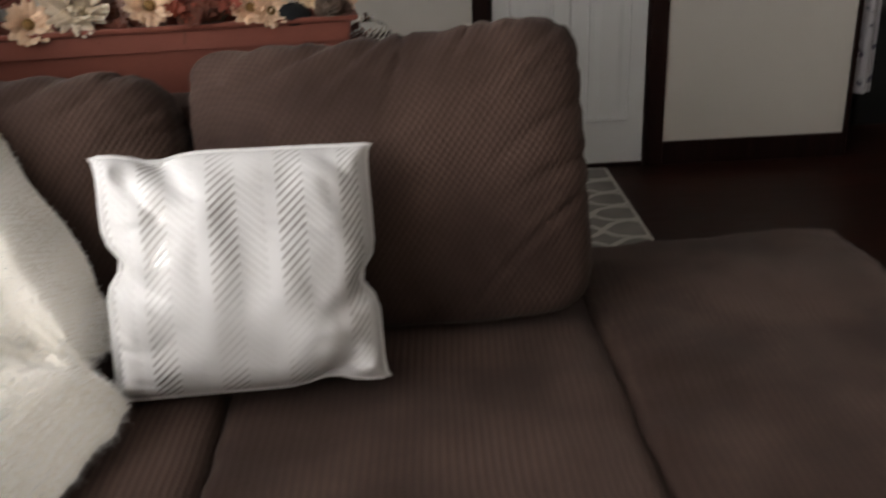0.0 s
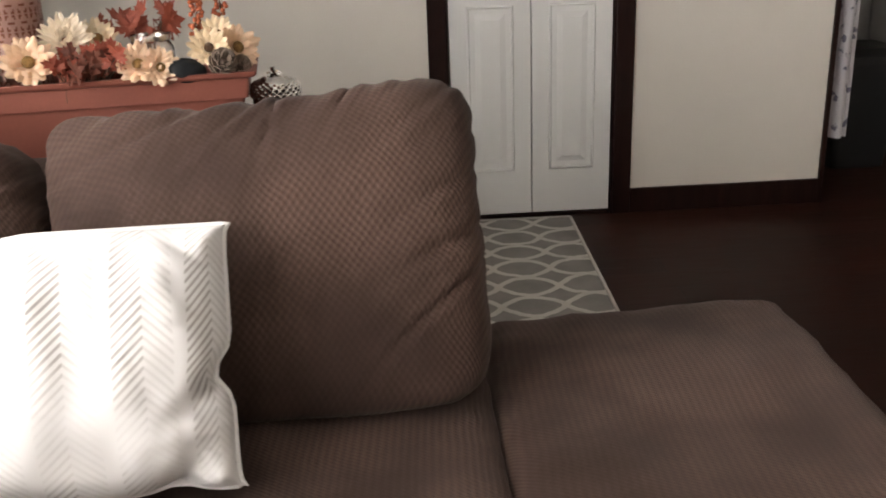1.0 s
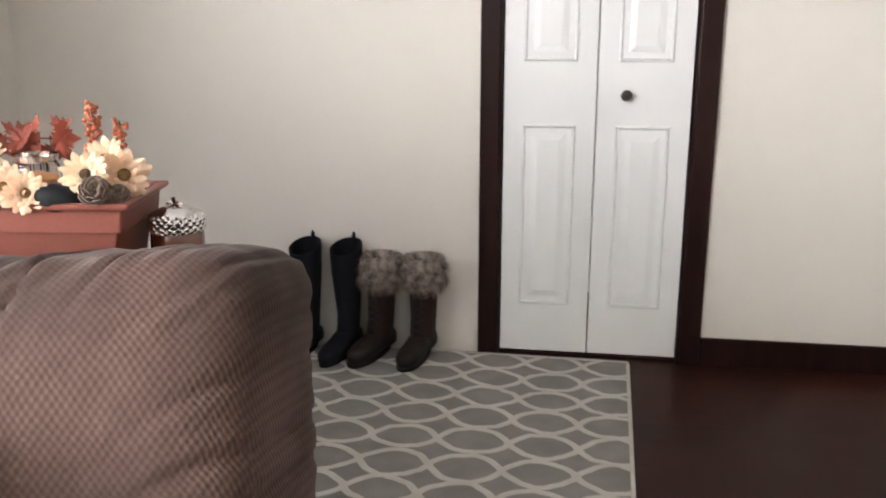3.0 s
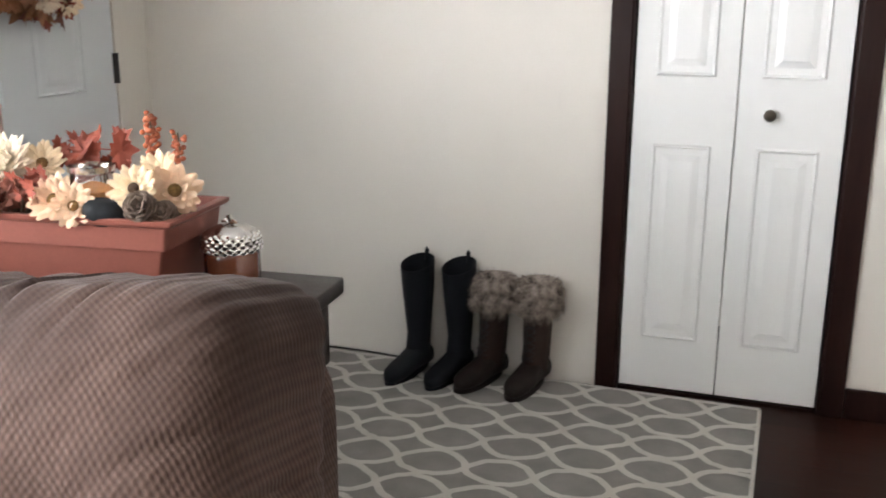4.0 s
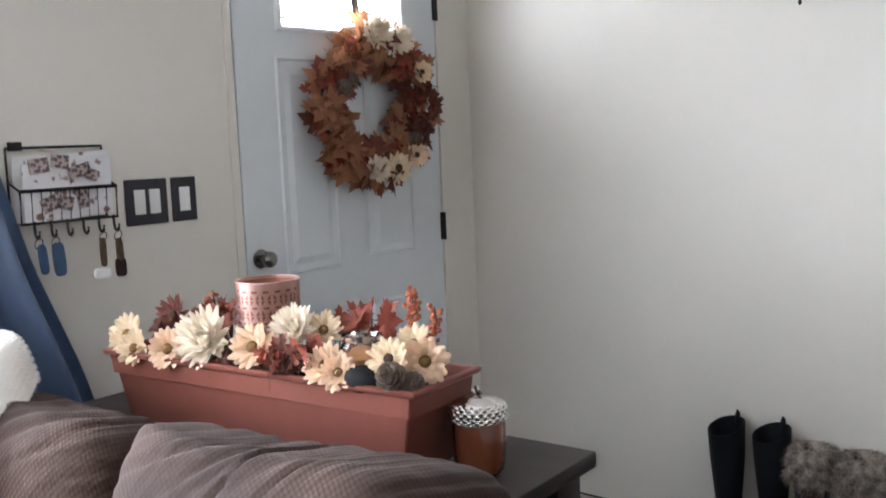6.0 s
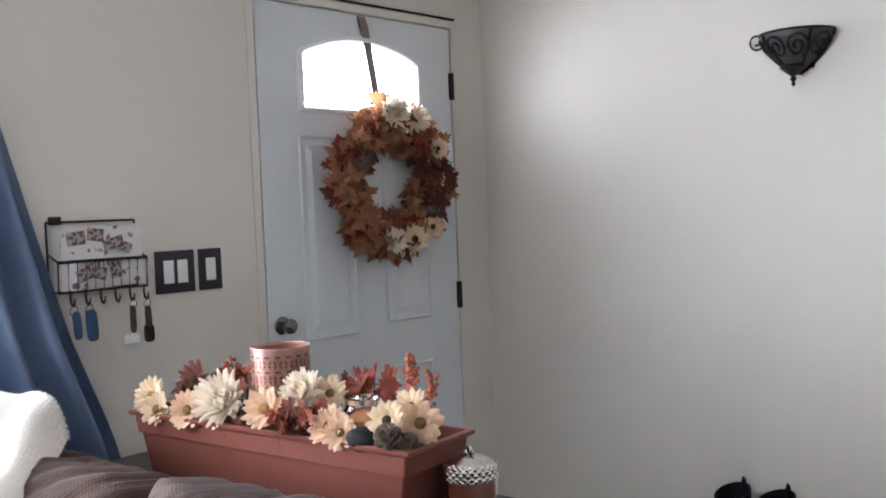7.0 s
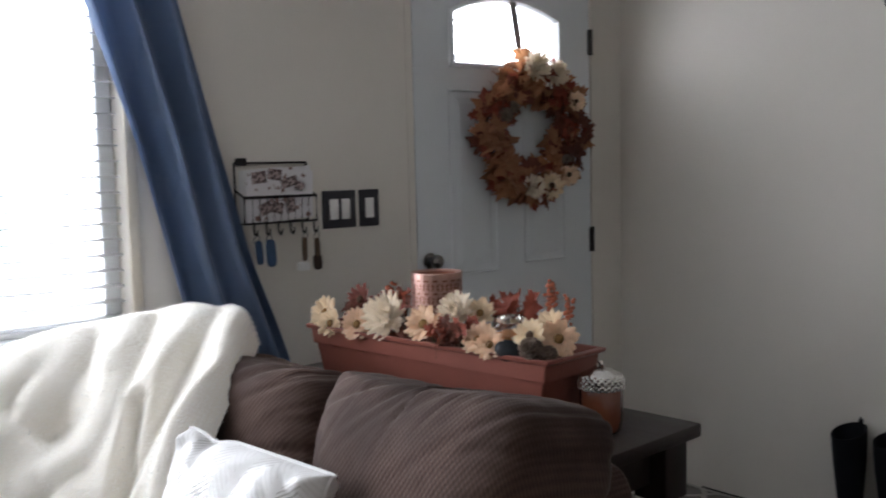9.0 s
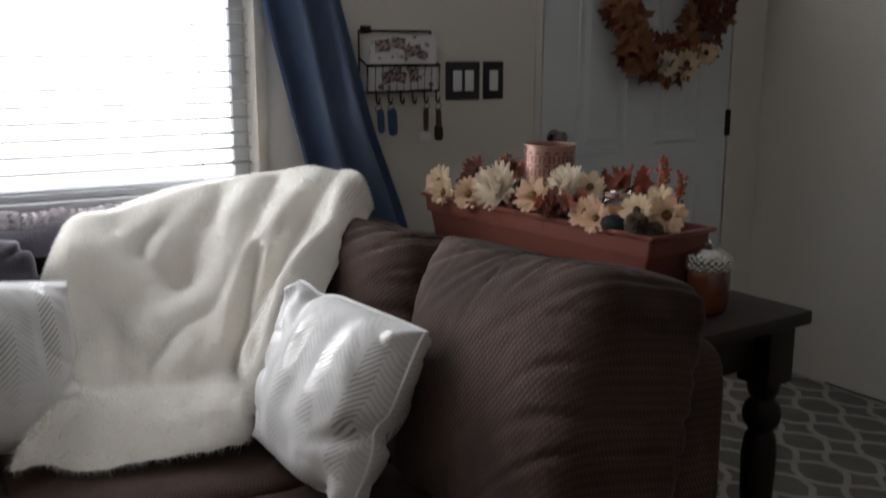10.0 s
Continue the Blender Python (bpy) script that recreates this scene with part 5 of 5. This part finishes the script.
def cap_at(u, v):
    a = 2 * math.pi * u
    prof_r, prof_z = np.interp(v, (0, 0.12, 0.45, 0.75, 0.92, 1), (0.0555, 0.0575, 0.0555, 0.044, 0.026, 0.008)), np.interp(v, (0, 0.12, 0.45, 0.75, 0.92, 1), (0.096, 0.100, 0.116, 0.131, 0.1385, 0.141))
    p, q = (20 * u + 4.5 * v) % 1, (20 * u - 4.5 * v) % 1
    k = 0.0034 * min(1 - abs(2 * p - 1), 1 - abs(2 * q - 1)) * min(1.0, max(0.0, (0.74 - v) / 0.12))
    return Vector((AX + (prof_r + k * 1.2) * math.cos(a), AY + (prof_r + k * 1.2) * math.sin(a), TZ + prof_z + k))


sheet(NA, NZ, cap_at, lid)
bmesh.ops.remove_doubles(lid, verts=lid.verts[:], dist=0.0002)
lid_ob = part("lid", lid, M_SILVER, acorn, "hammered silver acorn cap", m=AS)
st = tube([(AX, AY, TZ + 0.135), (AX - 0.001, AY, TZ + 0.147), (AX - 0.003, AY, TZ + 0.156)], 0.0050, 8, taper=1.2)
for sx in (-1, 1):
    tube([(AX, AY, TZ + 0.141), (AX + sx * 0.009, AY - 0.003, TZ + 0.147), (AX + sx * 0.017, AY - 0.005, TZ + 0.144)], 0.0048, 6, st, 0.5)
part("stem", st, M_SILVER, lid_ob, "silver stem with two small leaves")

# ---- wreath ----
WX, WY, WZ = 0.07, -0.600, 1.443
wreath = thing("autumn_wreath", WX, WY, WZ, "autumn wreath of tan silk leaves and cream flowers on the door", "wreath")
twigs = bmesh.new()
for k in range(5):
    tube([(0.035 + 0.014 * math.sin(k * 1.3 + 5 * a), WY + (0.195 + 0.012 * math.cos(k * 2 + 4 * a)) * math.cos(a), WZ + (0.195 + 0.012 * math.cos(k * 2 + 4 * a)) * math.sin(a)) for a in np.linspace(0, 2 * math.pi, 40)], 0.006, 5, twigs)
part("ring", twigs, M_TWIG, wreath, "twisted brown twig ring")
wr = random.Random(12)
for k in range(230):
    a = 2 * math.pi * (k + wr.random()) / 230
    dark = 0.6 < (a % (2 * math.pi)) < 0.9 or 2.5 < a < 3.0 or 5.4 < a < 6.0 or 0 < a < 0.5
    r = wr.uniform(0.135, 0.24) if k % 3 else wr.uniform(0.205, 0.245) if k % 9 else wr.uniform(0.235, 0.262)
    p = Vector((0.05 + 0.065 * math.sin(math.pi * (r - 0.10) / 0.22) * wr.uniform(0.4, 1.1), WY + r * math.cos(a) * 1.03, WZ + r * math.sin(a)))
    out = Vector((0, math.cos(a), math.sin(a)))
    way = Vector((wr.uniform(0.35, 1.1), 0, 0)) + out * (r - 0.19) * 6 + Vector((0, wr.uniform(-0.5, 0.5), wr.uniform(-0.5, 0.5)))
    pool = BROWNS + MAPLES[:1] if (dark and wr.random() < 0.75) else TANS + BROWNS[:1] if wr.random() < 0.82 else MAPLES
    piece("leaf", wr.choice(pool), wreath, aim(p, way) @ pose(0, 0, 0, 0, 0, wr.uniform(0, 360)) @ Matrix.Scale(wr.uniform(0.85, 1.5), 4))
for dy, dz, col, sc in ((-0.02, 0.235, "white", 1.25), (0.085, 0.215, "white", 1.1), (-0.045, -0.205, "white", 1.0), (0.050, -0.205, "cream", 1.15), (0.145, -0.165, "peach", 0.9), (0.19, 0.115, "peach", 0.8)):
    flower(0.125, WY + dy, WZ + dz, (1, -0.25, 0.1), col, sc, wreath)
for dy, dz, size, turn in ((-0.172, 0.052, 1.0, 20), (-0.125, 0.085, 0.85, 70), (0.165, -0.105, 0.8, 130)):
    cone_on(wreath, pose(0.115, WY + dy, WZ + dz, turn, 68, 0) @ Matrix.Scale(size, 4))
strap = sheet(2, 30, lambda u, v: Vector(((0.010 + 0.012 * v) if v > 0.05 else 0.004, -0.640 + 0.034 * (u - 0.5) + 0.055 * v, DOOR_Z - 0.004 - 0.36 * v)))
part("ribbon", thicken(strap, 0.002), M_RIBBON, wreath, "taupe satin ribbon hanger")

# ---- switch plates ----
for y0, y1, rockers in ((-1.487, -1.357, 2), (-1.343, -1.263, 1)):
    sw = thing("light_switch", 0, (y0 + y1) / 2, 1.188, "dark wall switch plate with white rockers" if rockers == 2 else "dark single switch plate with one white rocker", "switch", "switch plates")
    part("plate", box((0, y0, 1.126), (0.007, y1, 1.250), 0.003), M_SWITCH, sw)
    for k in range(rockers):
        yc = (y0 + y1) / 2 + (k - (rockers - 1) / 2) * 0.046
        part("rocker", box((0.0065, yc - 0.0165, 1.155), (0.0105, yc + 0.0165, 1.222), 0.0015), M_ROCKER, sw)

# ---- mail rack with hooks ----
rack = thing("mail_rack", 0, -1.69, 1.17, "black wire mail rack with hooks on the wall", "rack")
RYA, RYB = -1.798, -1.545
wire = bmesh.new()
for x, z in ((0.006, 1.345), (0.065, 1.240), (0.060, 1.160), (0.006, 1.160)):
    tube([(x, RYA, z), (x, RYB, z)], 0.0035 if z != 1.240 else 0.0048, 6, wire)
for y in (RYA, RYB):
    tube([(0.006, y, 1.345), (0.006, y, 1.160), (0.060, y, 1.160), (0.065, y, 1.240), (0.006, y, 1.262)], 0.003, 6, wire)
for y in np.linspace(RYA + 0.028, RYB - 0.028, 9):
    tube([(0.065, y, 1.240), (0.060, y, 1.160), (0.006, y, 1.160)], 0.0018, 5, wire)
part("frame", wire, M_BLACK, rack)
part("bracket", box((0.0, -1.790, 1.338), (0.012, -1.757, 1.360), 0.002), M_BLACK, rack)
hook_me = data_of("hook", tube([(0.062, 0, 1.165), (0.062, 0, 1.140), (0.066, 0, 1.128), (0.076, 0, 1.124), (0.084, 0, 1.132), (0.086, 0, 1.142)], 0.0036, 6), M_BLACK)
HOOKS = np.linspace(RYA + 0.03, RYB - 0.012, 6)
for y in HOOKS:
    piece("hook", hook_me, rack, pose(0, y, 0))
mrng = random.Random(4)
for k in range(6):
    y = -1.790 + 0.026 * k
    wdt, top = mrng.uniform(0.14, 0.20), mrng.uniform(1.325, 1.345) - 0.004 * k
    if k == 5:
        y, wdt = -1.785, 0.24
    y1 = min(y + wdt, RYB - 0.006)
    e = sheet(6, 6, lambda u, v: Vector((0.014 + 0.0075 * k + 0.006 * v * v + 0.002 * math.sin(6 * u), y + (y1 - y) * u, 1.166 + (top - 1.166) * v + 0.012 * (u - 0.5))))
    tagged(part("envelope", thicken(e, 0.0015), M_PAPER if k % 2 else M_PIPING, None), "white and brown printed mail standing in the rack", "mail", "letters in the rack")

last = bpy.data.objects[[o.name for o in bpy.data.objects if o.name.startswith("envelope")][-1]]
for y, z, wy, hz, turn in ((-1.745, 1.300, 0.050, 0.036, 6), (-1.690, 1.308, 0.046, 0.034, -8), (-1.640, 1.284, 0.058, 0.030, 14), (-1.606, 1.272, 0.030, 0.026, -20), (-1.725, 1.205, 0.044, 0.036, 22), (-1.686, 1.206, 0.044, 0.034, -14), (-1.638, 1.212, 0.030, 0.046, 8)):
    part("printed_photo", box((-0.0008, -wy / 2, -hz / 2), (0.0008, wy / 2, hz / 2)), M_PHOTO, last, "small brown photograph on the mail", m=pose(0.0625, y, z, turn, 0, 0))


def hanging(name, label, category, y, drop, shapes):
    ob = thing(name, 0.078, y, 1.125, label, category)
    ringb = tube([(0.076 + 0.006 * math.cos(a), y + 0.010 * math.sin(a), 1.112 + 0.013 * math.cos(a)) for a in np.linspace(0, 2 * math.pi, 15)], 0.0012, 5)
    part("split_ring", ringb, M_NICKEL, ob, "small metal ring")
    for nm, mat_, dy, z, sy, sz in shapes:
        part(nm, soft(0.012, sy, sz, 8, 4.0), mat_, ob, m=pose(0.072, y + dy, z, 4 * dy / 0.01, 0, 0))
    return ob


hanging("key_ring", "white tag and keys hanging from a rack hook", "keys", HOOKS[4], 0.1, (("strap", M_TWIG, 0.0, 1.072, 0.016, 0.075), ("tag", M_ROCKER, -0.006, 1.018, 0.046, 0.028)))
hanging("key_ring", "brown key fob hanging from a rack hook", "keys", HOOKS[5], 0.1, (("strap", M_TWIG, 0.004, 1.070, 0.018, 0.07), ("fob", M_LEATHER, 0.004, 1.028, 0.030, 0.05)))
hanging("sunglass_case", "blue pouch hanging from a rack hook", "pouch", HOOKS[1], 0.1, (("pouch", M_BLUE, 0.008, 1.068, 0.032, 0.085),))
hanging("sunglass_case", "narrow blue pouch hanging beside the curtain", "pouch", HOOKS[0], 0.1, (("pouch", M_BLUE, 0.010, 1.072, 0.022, 0.075),))

# ---- wall sconce ----
SX, SZ, SR = 1.281, 1.833, 0.113
sconce = thing("wall_sconce", SX, 0, 1.68, "black wrought iron wall sconce with scrolls and smoked bowl", "sconce")


def bowl_at(u, v):
    a = math.pi * u
    r = SR * (1 - 0.97 * v ** 1.35) ** 0.85
    return Vector((SX - r * math.cos(a), -0.004 - r * math.sin(a) * 0.95, SZ - 0.003 - 0.118 * v ** 0.9))


part("bowl", thicken(sheet(28, 12, bowl_at), 0.003), M_SHADE, sconce, "unlit smoked glass half bowl")
iron = bmesh.new()
tube([bowl_at(u, 0) + Vector((0, -0.003 * math.sin(math.pi * u), 0.003)) for u in np.linspace(0, 1, 25)], 0.0042, 6, iron)
for u in (0.02, 0.28, 0.72, 0.98):
    tube([bowl_at(u, v) * 1.0 + (bowl_at(u, v) - Vector((SX, 0, SZ))) * 0.03 for v in np.linspace(0, 1, 10)], 0.005, 6, iron)
part("rib_frame", iron, M_BLACK, sconce)
for u0, u1, flip in ((0.05, 0.26, 1), (0.30, 0.49, 1), (0.51, 0.70, -1), (0.74, 0.95, -1)):
    pts = []
    for k in range(34):
        a, r = 0.35 * k, 0.60 * (1 - k / 40)
        uu = (u0 + u1) / 2 + flip * (u1 - u0) * r * math.cos(a + 2.2)
        vv = 0.34 + 0.52 * r * math.sin(a + 2.2)
        p = bowl_at(min(1, max(0, uu)), min(1, max(0, vv)))
        pts.append(p + (p - Vector((SX, 0, SZ))) * 0.035)
    part("scroll", tube(pts, 0.0040, 5), M_BLACK, sconce)
part("scroll", tube([(SX - SR - 0.016 - 0.021 * math.cos(a) * (1 - a / 9), -0.012, SZ - 0.008 + 0.022 * math.sin(a) * (1 - a / 9)) for a in np.linspace(-2.6, 5.2, 26)], 0.0034, 5), M_BLACK, sconce)
part("finial", lathe([(0.001, -0.165), (0.006, -0.160), (0.004, -0.150), (0.010, -0.143), (0.006, -0.134), (0.022, -0.122), (0.040, -0.108), (0.03, -0.098), (0.001, -0.098)], 16, (SX, -0.045, SZ)), M_BLACK, sconce)
part("backplate", box((SX - 0.05, -0.006, SZ - 0.11), (SX + 0.05, 0, SZ - 0.01), 0.002), M_BLACK, sconce)


# ---- boots on the rug ----
def foot_rings(length, width, height):
    rings = []
    for v, w, h in ((0, 0.55, 0.55), (0.04, 0.80, 0.80), (0.18, 0.90, 1.0), (0.36, 0.82, 1.0), (0.55, 0.95, 0.74), (0.75, 1.0, 0.60), (0.90, 0.84, 0.50), (0.98, 0.52, 0.34), (1.0, 0.25, 0.2)):
        rings.append([(width / 2 * w * math.copysign(abs(math.cos(a)) ** 0.7, math.cos(a)), -length * v, 0.012 + height * h * (0.5 + 0.5 * math.copysign(abs(math.sin(a)) ** 0.7, math.sin(a)))) for a in np.linspace(0, 2 * math.pi, 18, endpoint=False)])
    return rings


def sole_bm(length, width):
    rings = []
    for z, g in ((0, 0.97), (0.004, 1.0), (0.014, 1.0), (0.016, 0.97)):
        rings.append([(g * width / 2 * (0.82 + 0.18 * math.cos(a + math.pi / 2 + 0.4)) * math.cos(a), -length / 2 + g * length / 2 * math.sin(a), z) for a in np.linspace(0, 2 * math.pi, 24, endpoint=False)])
    return loft(rings)


def rubber_boot(m):
    ob = new("rain_boot")
    tagged(ob, "tall black rubber boot standing on the rug against the wall", "boot", "pair of tall black boots")
    L0, W0 = 0.245, 0.086
    part("sole", sole_bm(L0 + 0.006, W0 + 0.008), M_RUBBER, ob)
    part("foot", loft(foot_rings(L0, W0, 0.085)), M_RUBBER, ob)
    rings = []
    for z, rx, ry, cy in ((0.03, 0.036, 0.044, -0.052), (0.09, 0.040, 0.050, -0.058), (0.14, 0.040, 0.046, -0.050), (0.22, 0.047, 0.053, -0.050), (0.30, 0.054, 0.060, -0.050), (0.37, 0.057, 0.063, -0.050), (0.395, 0.058, 0.064, -0.050)):
        rings.append([(rx * math.cos(a), cy + ry * math.sin(a), z + (0.018 * math.sin(a) * max(0, (z - 0.3) / 0.095))) for a in np.linspace(0, 2 * math.pi, 24, endpoint=False)])
    rings.append([(p[0] * 0.94, -0.05 + (p[1] + 0.05) * 0.94, p[2]) for p in rings[-1]])
    rings.append([(p[0] * 0.9, -0.05 + (p[1] + 0.05) * 0.9, p[2] - 0.12) for p in rings[-1]])
    part("shaft", loft(rings), M_RUBBER, ob)
    part("pull_tab", tube([(0, 0.012, 0.385), (0, 0.014, 0.425), (0, 0.008, 0.432), (0, 0.003, 0.425), (0, 0.004, 0.39)], 0.005, 6), M_RUBBER, ob)
    ob.matrix_basis = m
    return ob


def fur_boot(m):
    ob = new("winter_boot")
    tagged(ob, "brown lace-up winter boot with a mottled fur cuff", "boot", "pair of fur cuffed boots")
    L0, W0 = 0.255, 0.092
    part("sole", sole_bm(L0 + 0.012, W0 + 0.014), M_LEATHER2, ob, "dark rubber sole")
    part("foot", loft(foot_rings(L0, W0, 0.088)), M_LEATHER2, ob, "dark rubber foot")
    rings = []
    for z, rx, ry, cy in ((0.03, 0.038, 0.050, -0.055), (0.09, 0.045, 0.060, -0.065), (0.14, 0.046, 0.054, -0.056), (0.22, 0.050, 0.056, -0.054), (0.29, 0.054, 0.058, -0.054)):
        rings.append([(rx * math.cos(a), cy + ry * math.sin(a), z + 0.003 * math.sin(3 * a + 40 * z)) for a in np.linspace(0, 2 * math.pi, 24, endpoint=False)])
    part("shaft", loft(rings), M_LEATHER, ob)
    lace = bmesh.new()
    for k in range(7):
        z, y = 0.10 + 0.027 * k, -0.117 - 0.004 * (1 - k / 6) - (0.008 if k == 0 else 0)
        for s in (-1, 1):
            tube([(s * 0.020, y + 0.006, z), (0, y - 0.002, z + 0.010), (-s * 0.020, y + 0.006, z + 0.022)], 0.0022, 5, lace)
    tube([(0.005, -0.118, 0.27), (0.022, -0.126, 0.245), (0.018, -0.124, 0.20)], 0.002, 5, lace)
    part("laces", lace, M_LACES, ob, "black laces")
    rings = []
    for k in range(9):
        b = math.pi * 2 * k / 8
        rings.append([((0.058 + 0.022 * math.cos(b)) * math.cos(a) * (1 + 0.10 * noise.noise(Vector((3 * math.cos(a), 3 * math.sin(a), k * 0.4)))), -0.054 + (0.060 + 0.024 * math.cos(b)) * math.sin(a) * (1 + 0.10 * noise.noise(Vector((3 * math.sin(a), 3 * math.cos(a), k * 0.4)))), 0.312 + 0.060 * math.sin(b)) for a in np.linspace(0, 2 * math.pi, 28, endpoint=False)])
    cuff = loft(rings, caps=False)
    sp = spots_on(cuff, 5200, 6)
    cuff_ob = part("fur_cuff", cuff, M_BOOTFUR, ob, "mottled grey-brown fur cuff")
    fuzz([(p, (p - Vector((0, -0.054, 0.31))).normalized()) for p, n in sp], 0.026, 0.0012, 3, M_BOOTFUR, "fur", cuff_ob, "", 0.7, 0.9)
    ob.matrix_basis = m
    return ob


rb = rubber_boot(pose(1.080, -0.028, 0.0145, 2, 0, -14) @ Matrix.Scale(0.96, 4))
copy_thing(rb, pose(1.226, -0.025, 0.0145, 2, 0, -16))
fb = fur_boot(pose(1.345, -0.022, 0.0145, 0, 0, -20) @ Matrix.Scale(0.95, 4))
copy_thing(fb, pose(1.488, -0.022, 0.0145, 0, 0, -12))

# ---- kitchen side ----
cloth = sheet(16, 20, lambda u, v: Vector((3.200 + 0.085 * u, 0.030 + 0.018 * math.sin(9 * u), 0.25 + 1.75 * v)))
tagged(part("door_curtain", thicken(cloth, 0.003), M_TOWEL, None), "grey and white patterned cloth hanging in the opening", "curtain")
bin_ob = thing("trash_bin", 3.55, 0.55, 0, "tall dark plastic trash bin in the dim kitchen", "bin")
part("body", loft([rect(0.24, 0.24, 0.0, 0.03), rect(0.30, 0.30, 0.46, 0.03)]), M_BIN, bin_ob, m=pose(3.55, 0.55, 0.0))
part("lid", loft([rect(0.315, 0.315, 0.46, 0.03), rect(0.315, 0.315, 0.49, 0.03), rect(0.25, 0.25, 0.52, 0.03)]), M_BIN, bin_ob, m=pose(3.55, 0.55, 0.0))
cab = thing("kitchen_cabinet", 4.3, 2.5, 0, "grey painted kitchen base cabinet in the shade", "cabinet")
part("body", box((3.75, 2.05, 0.10), (4.9, 2.88, 0.88), 0.004), M_CABINET, cab)
part("toe_kick", box((3.77, 2.12, 0.0), (4.88, 2.88, 0.10)), M_DARKWOOD, cab)
for x in (3.765, 4.34):
    part("door", box((x, 2.03, 0.13), (x + 0.55, 2.049, 0.85), 0.004), M_CABINET, cab)
part("worktop", box((3.73, 2.01, 0.881), (4.92, 2.89, 0.92), 0.005), M_DARKWOOD, cab, "dark worktop")

cable = tube([(0.42 + 0.62 * u, -0.012 - 0.006 * math.sin(7 * u), 0.0175 + 0.003 * math.sin(5 * u)) for u in np.linspace(0, 1, 14)], 0.0032, 6)
tagged(part("cable", cable, M_LACES, None), "thin dark cable lying along the wall on the rug", "cable")
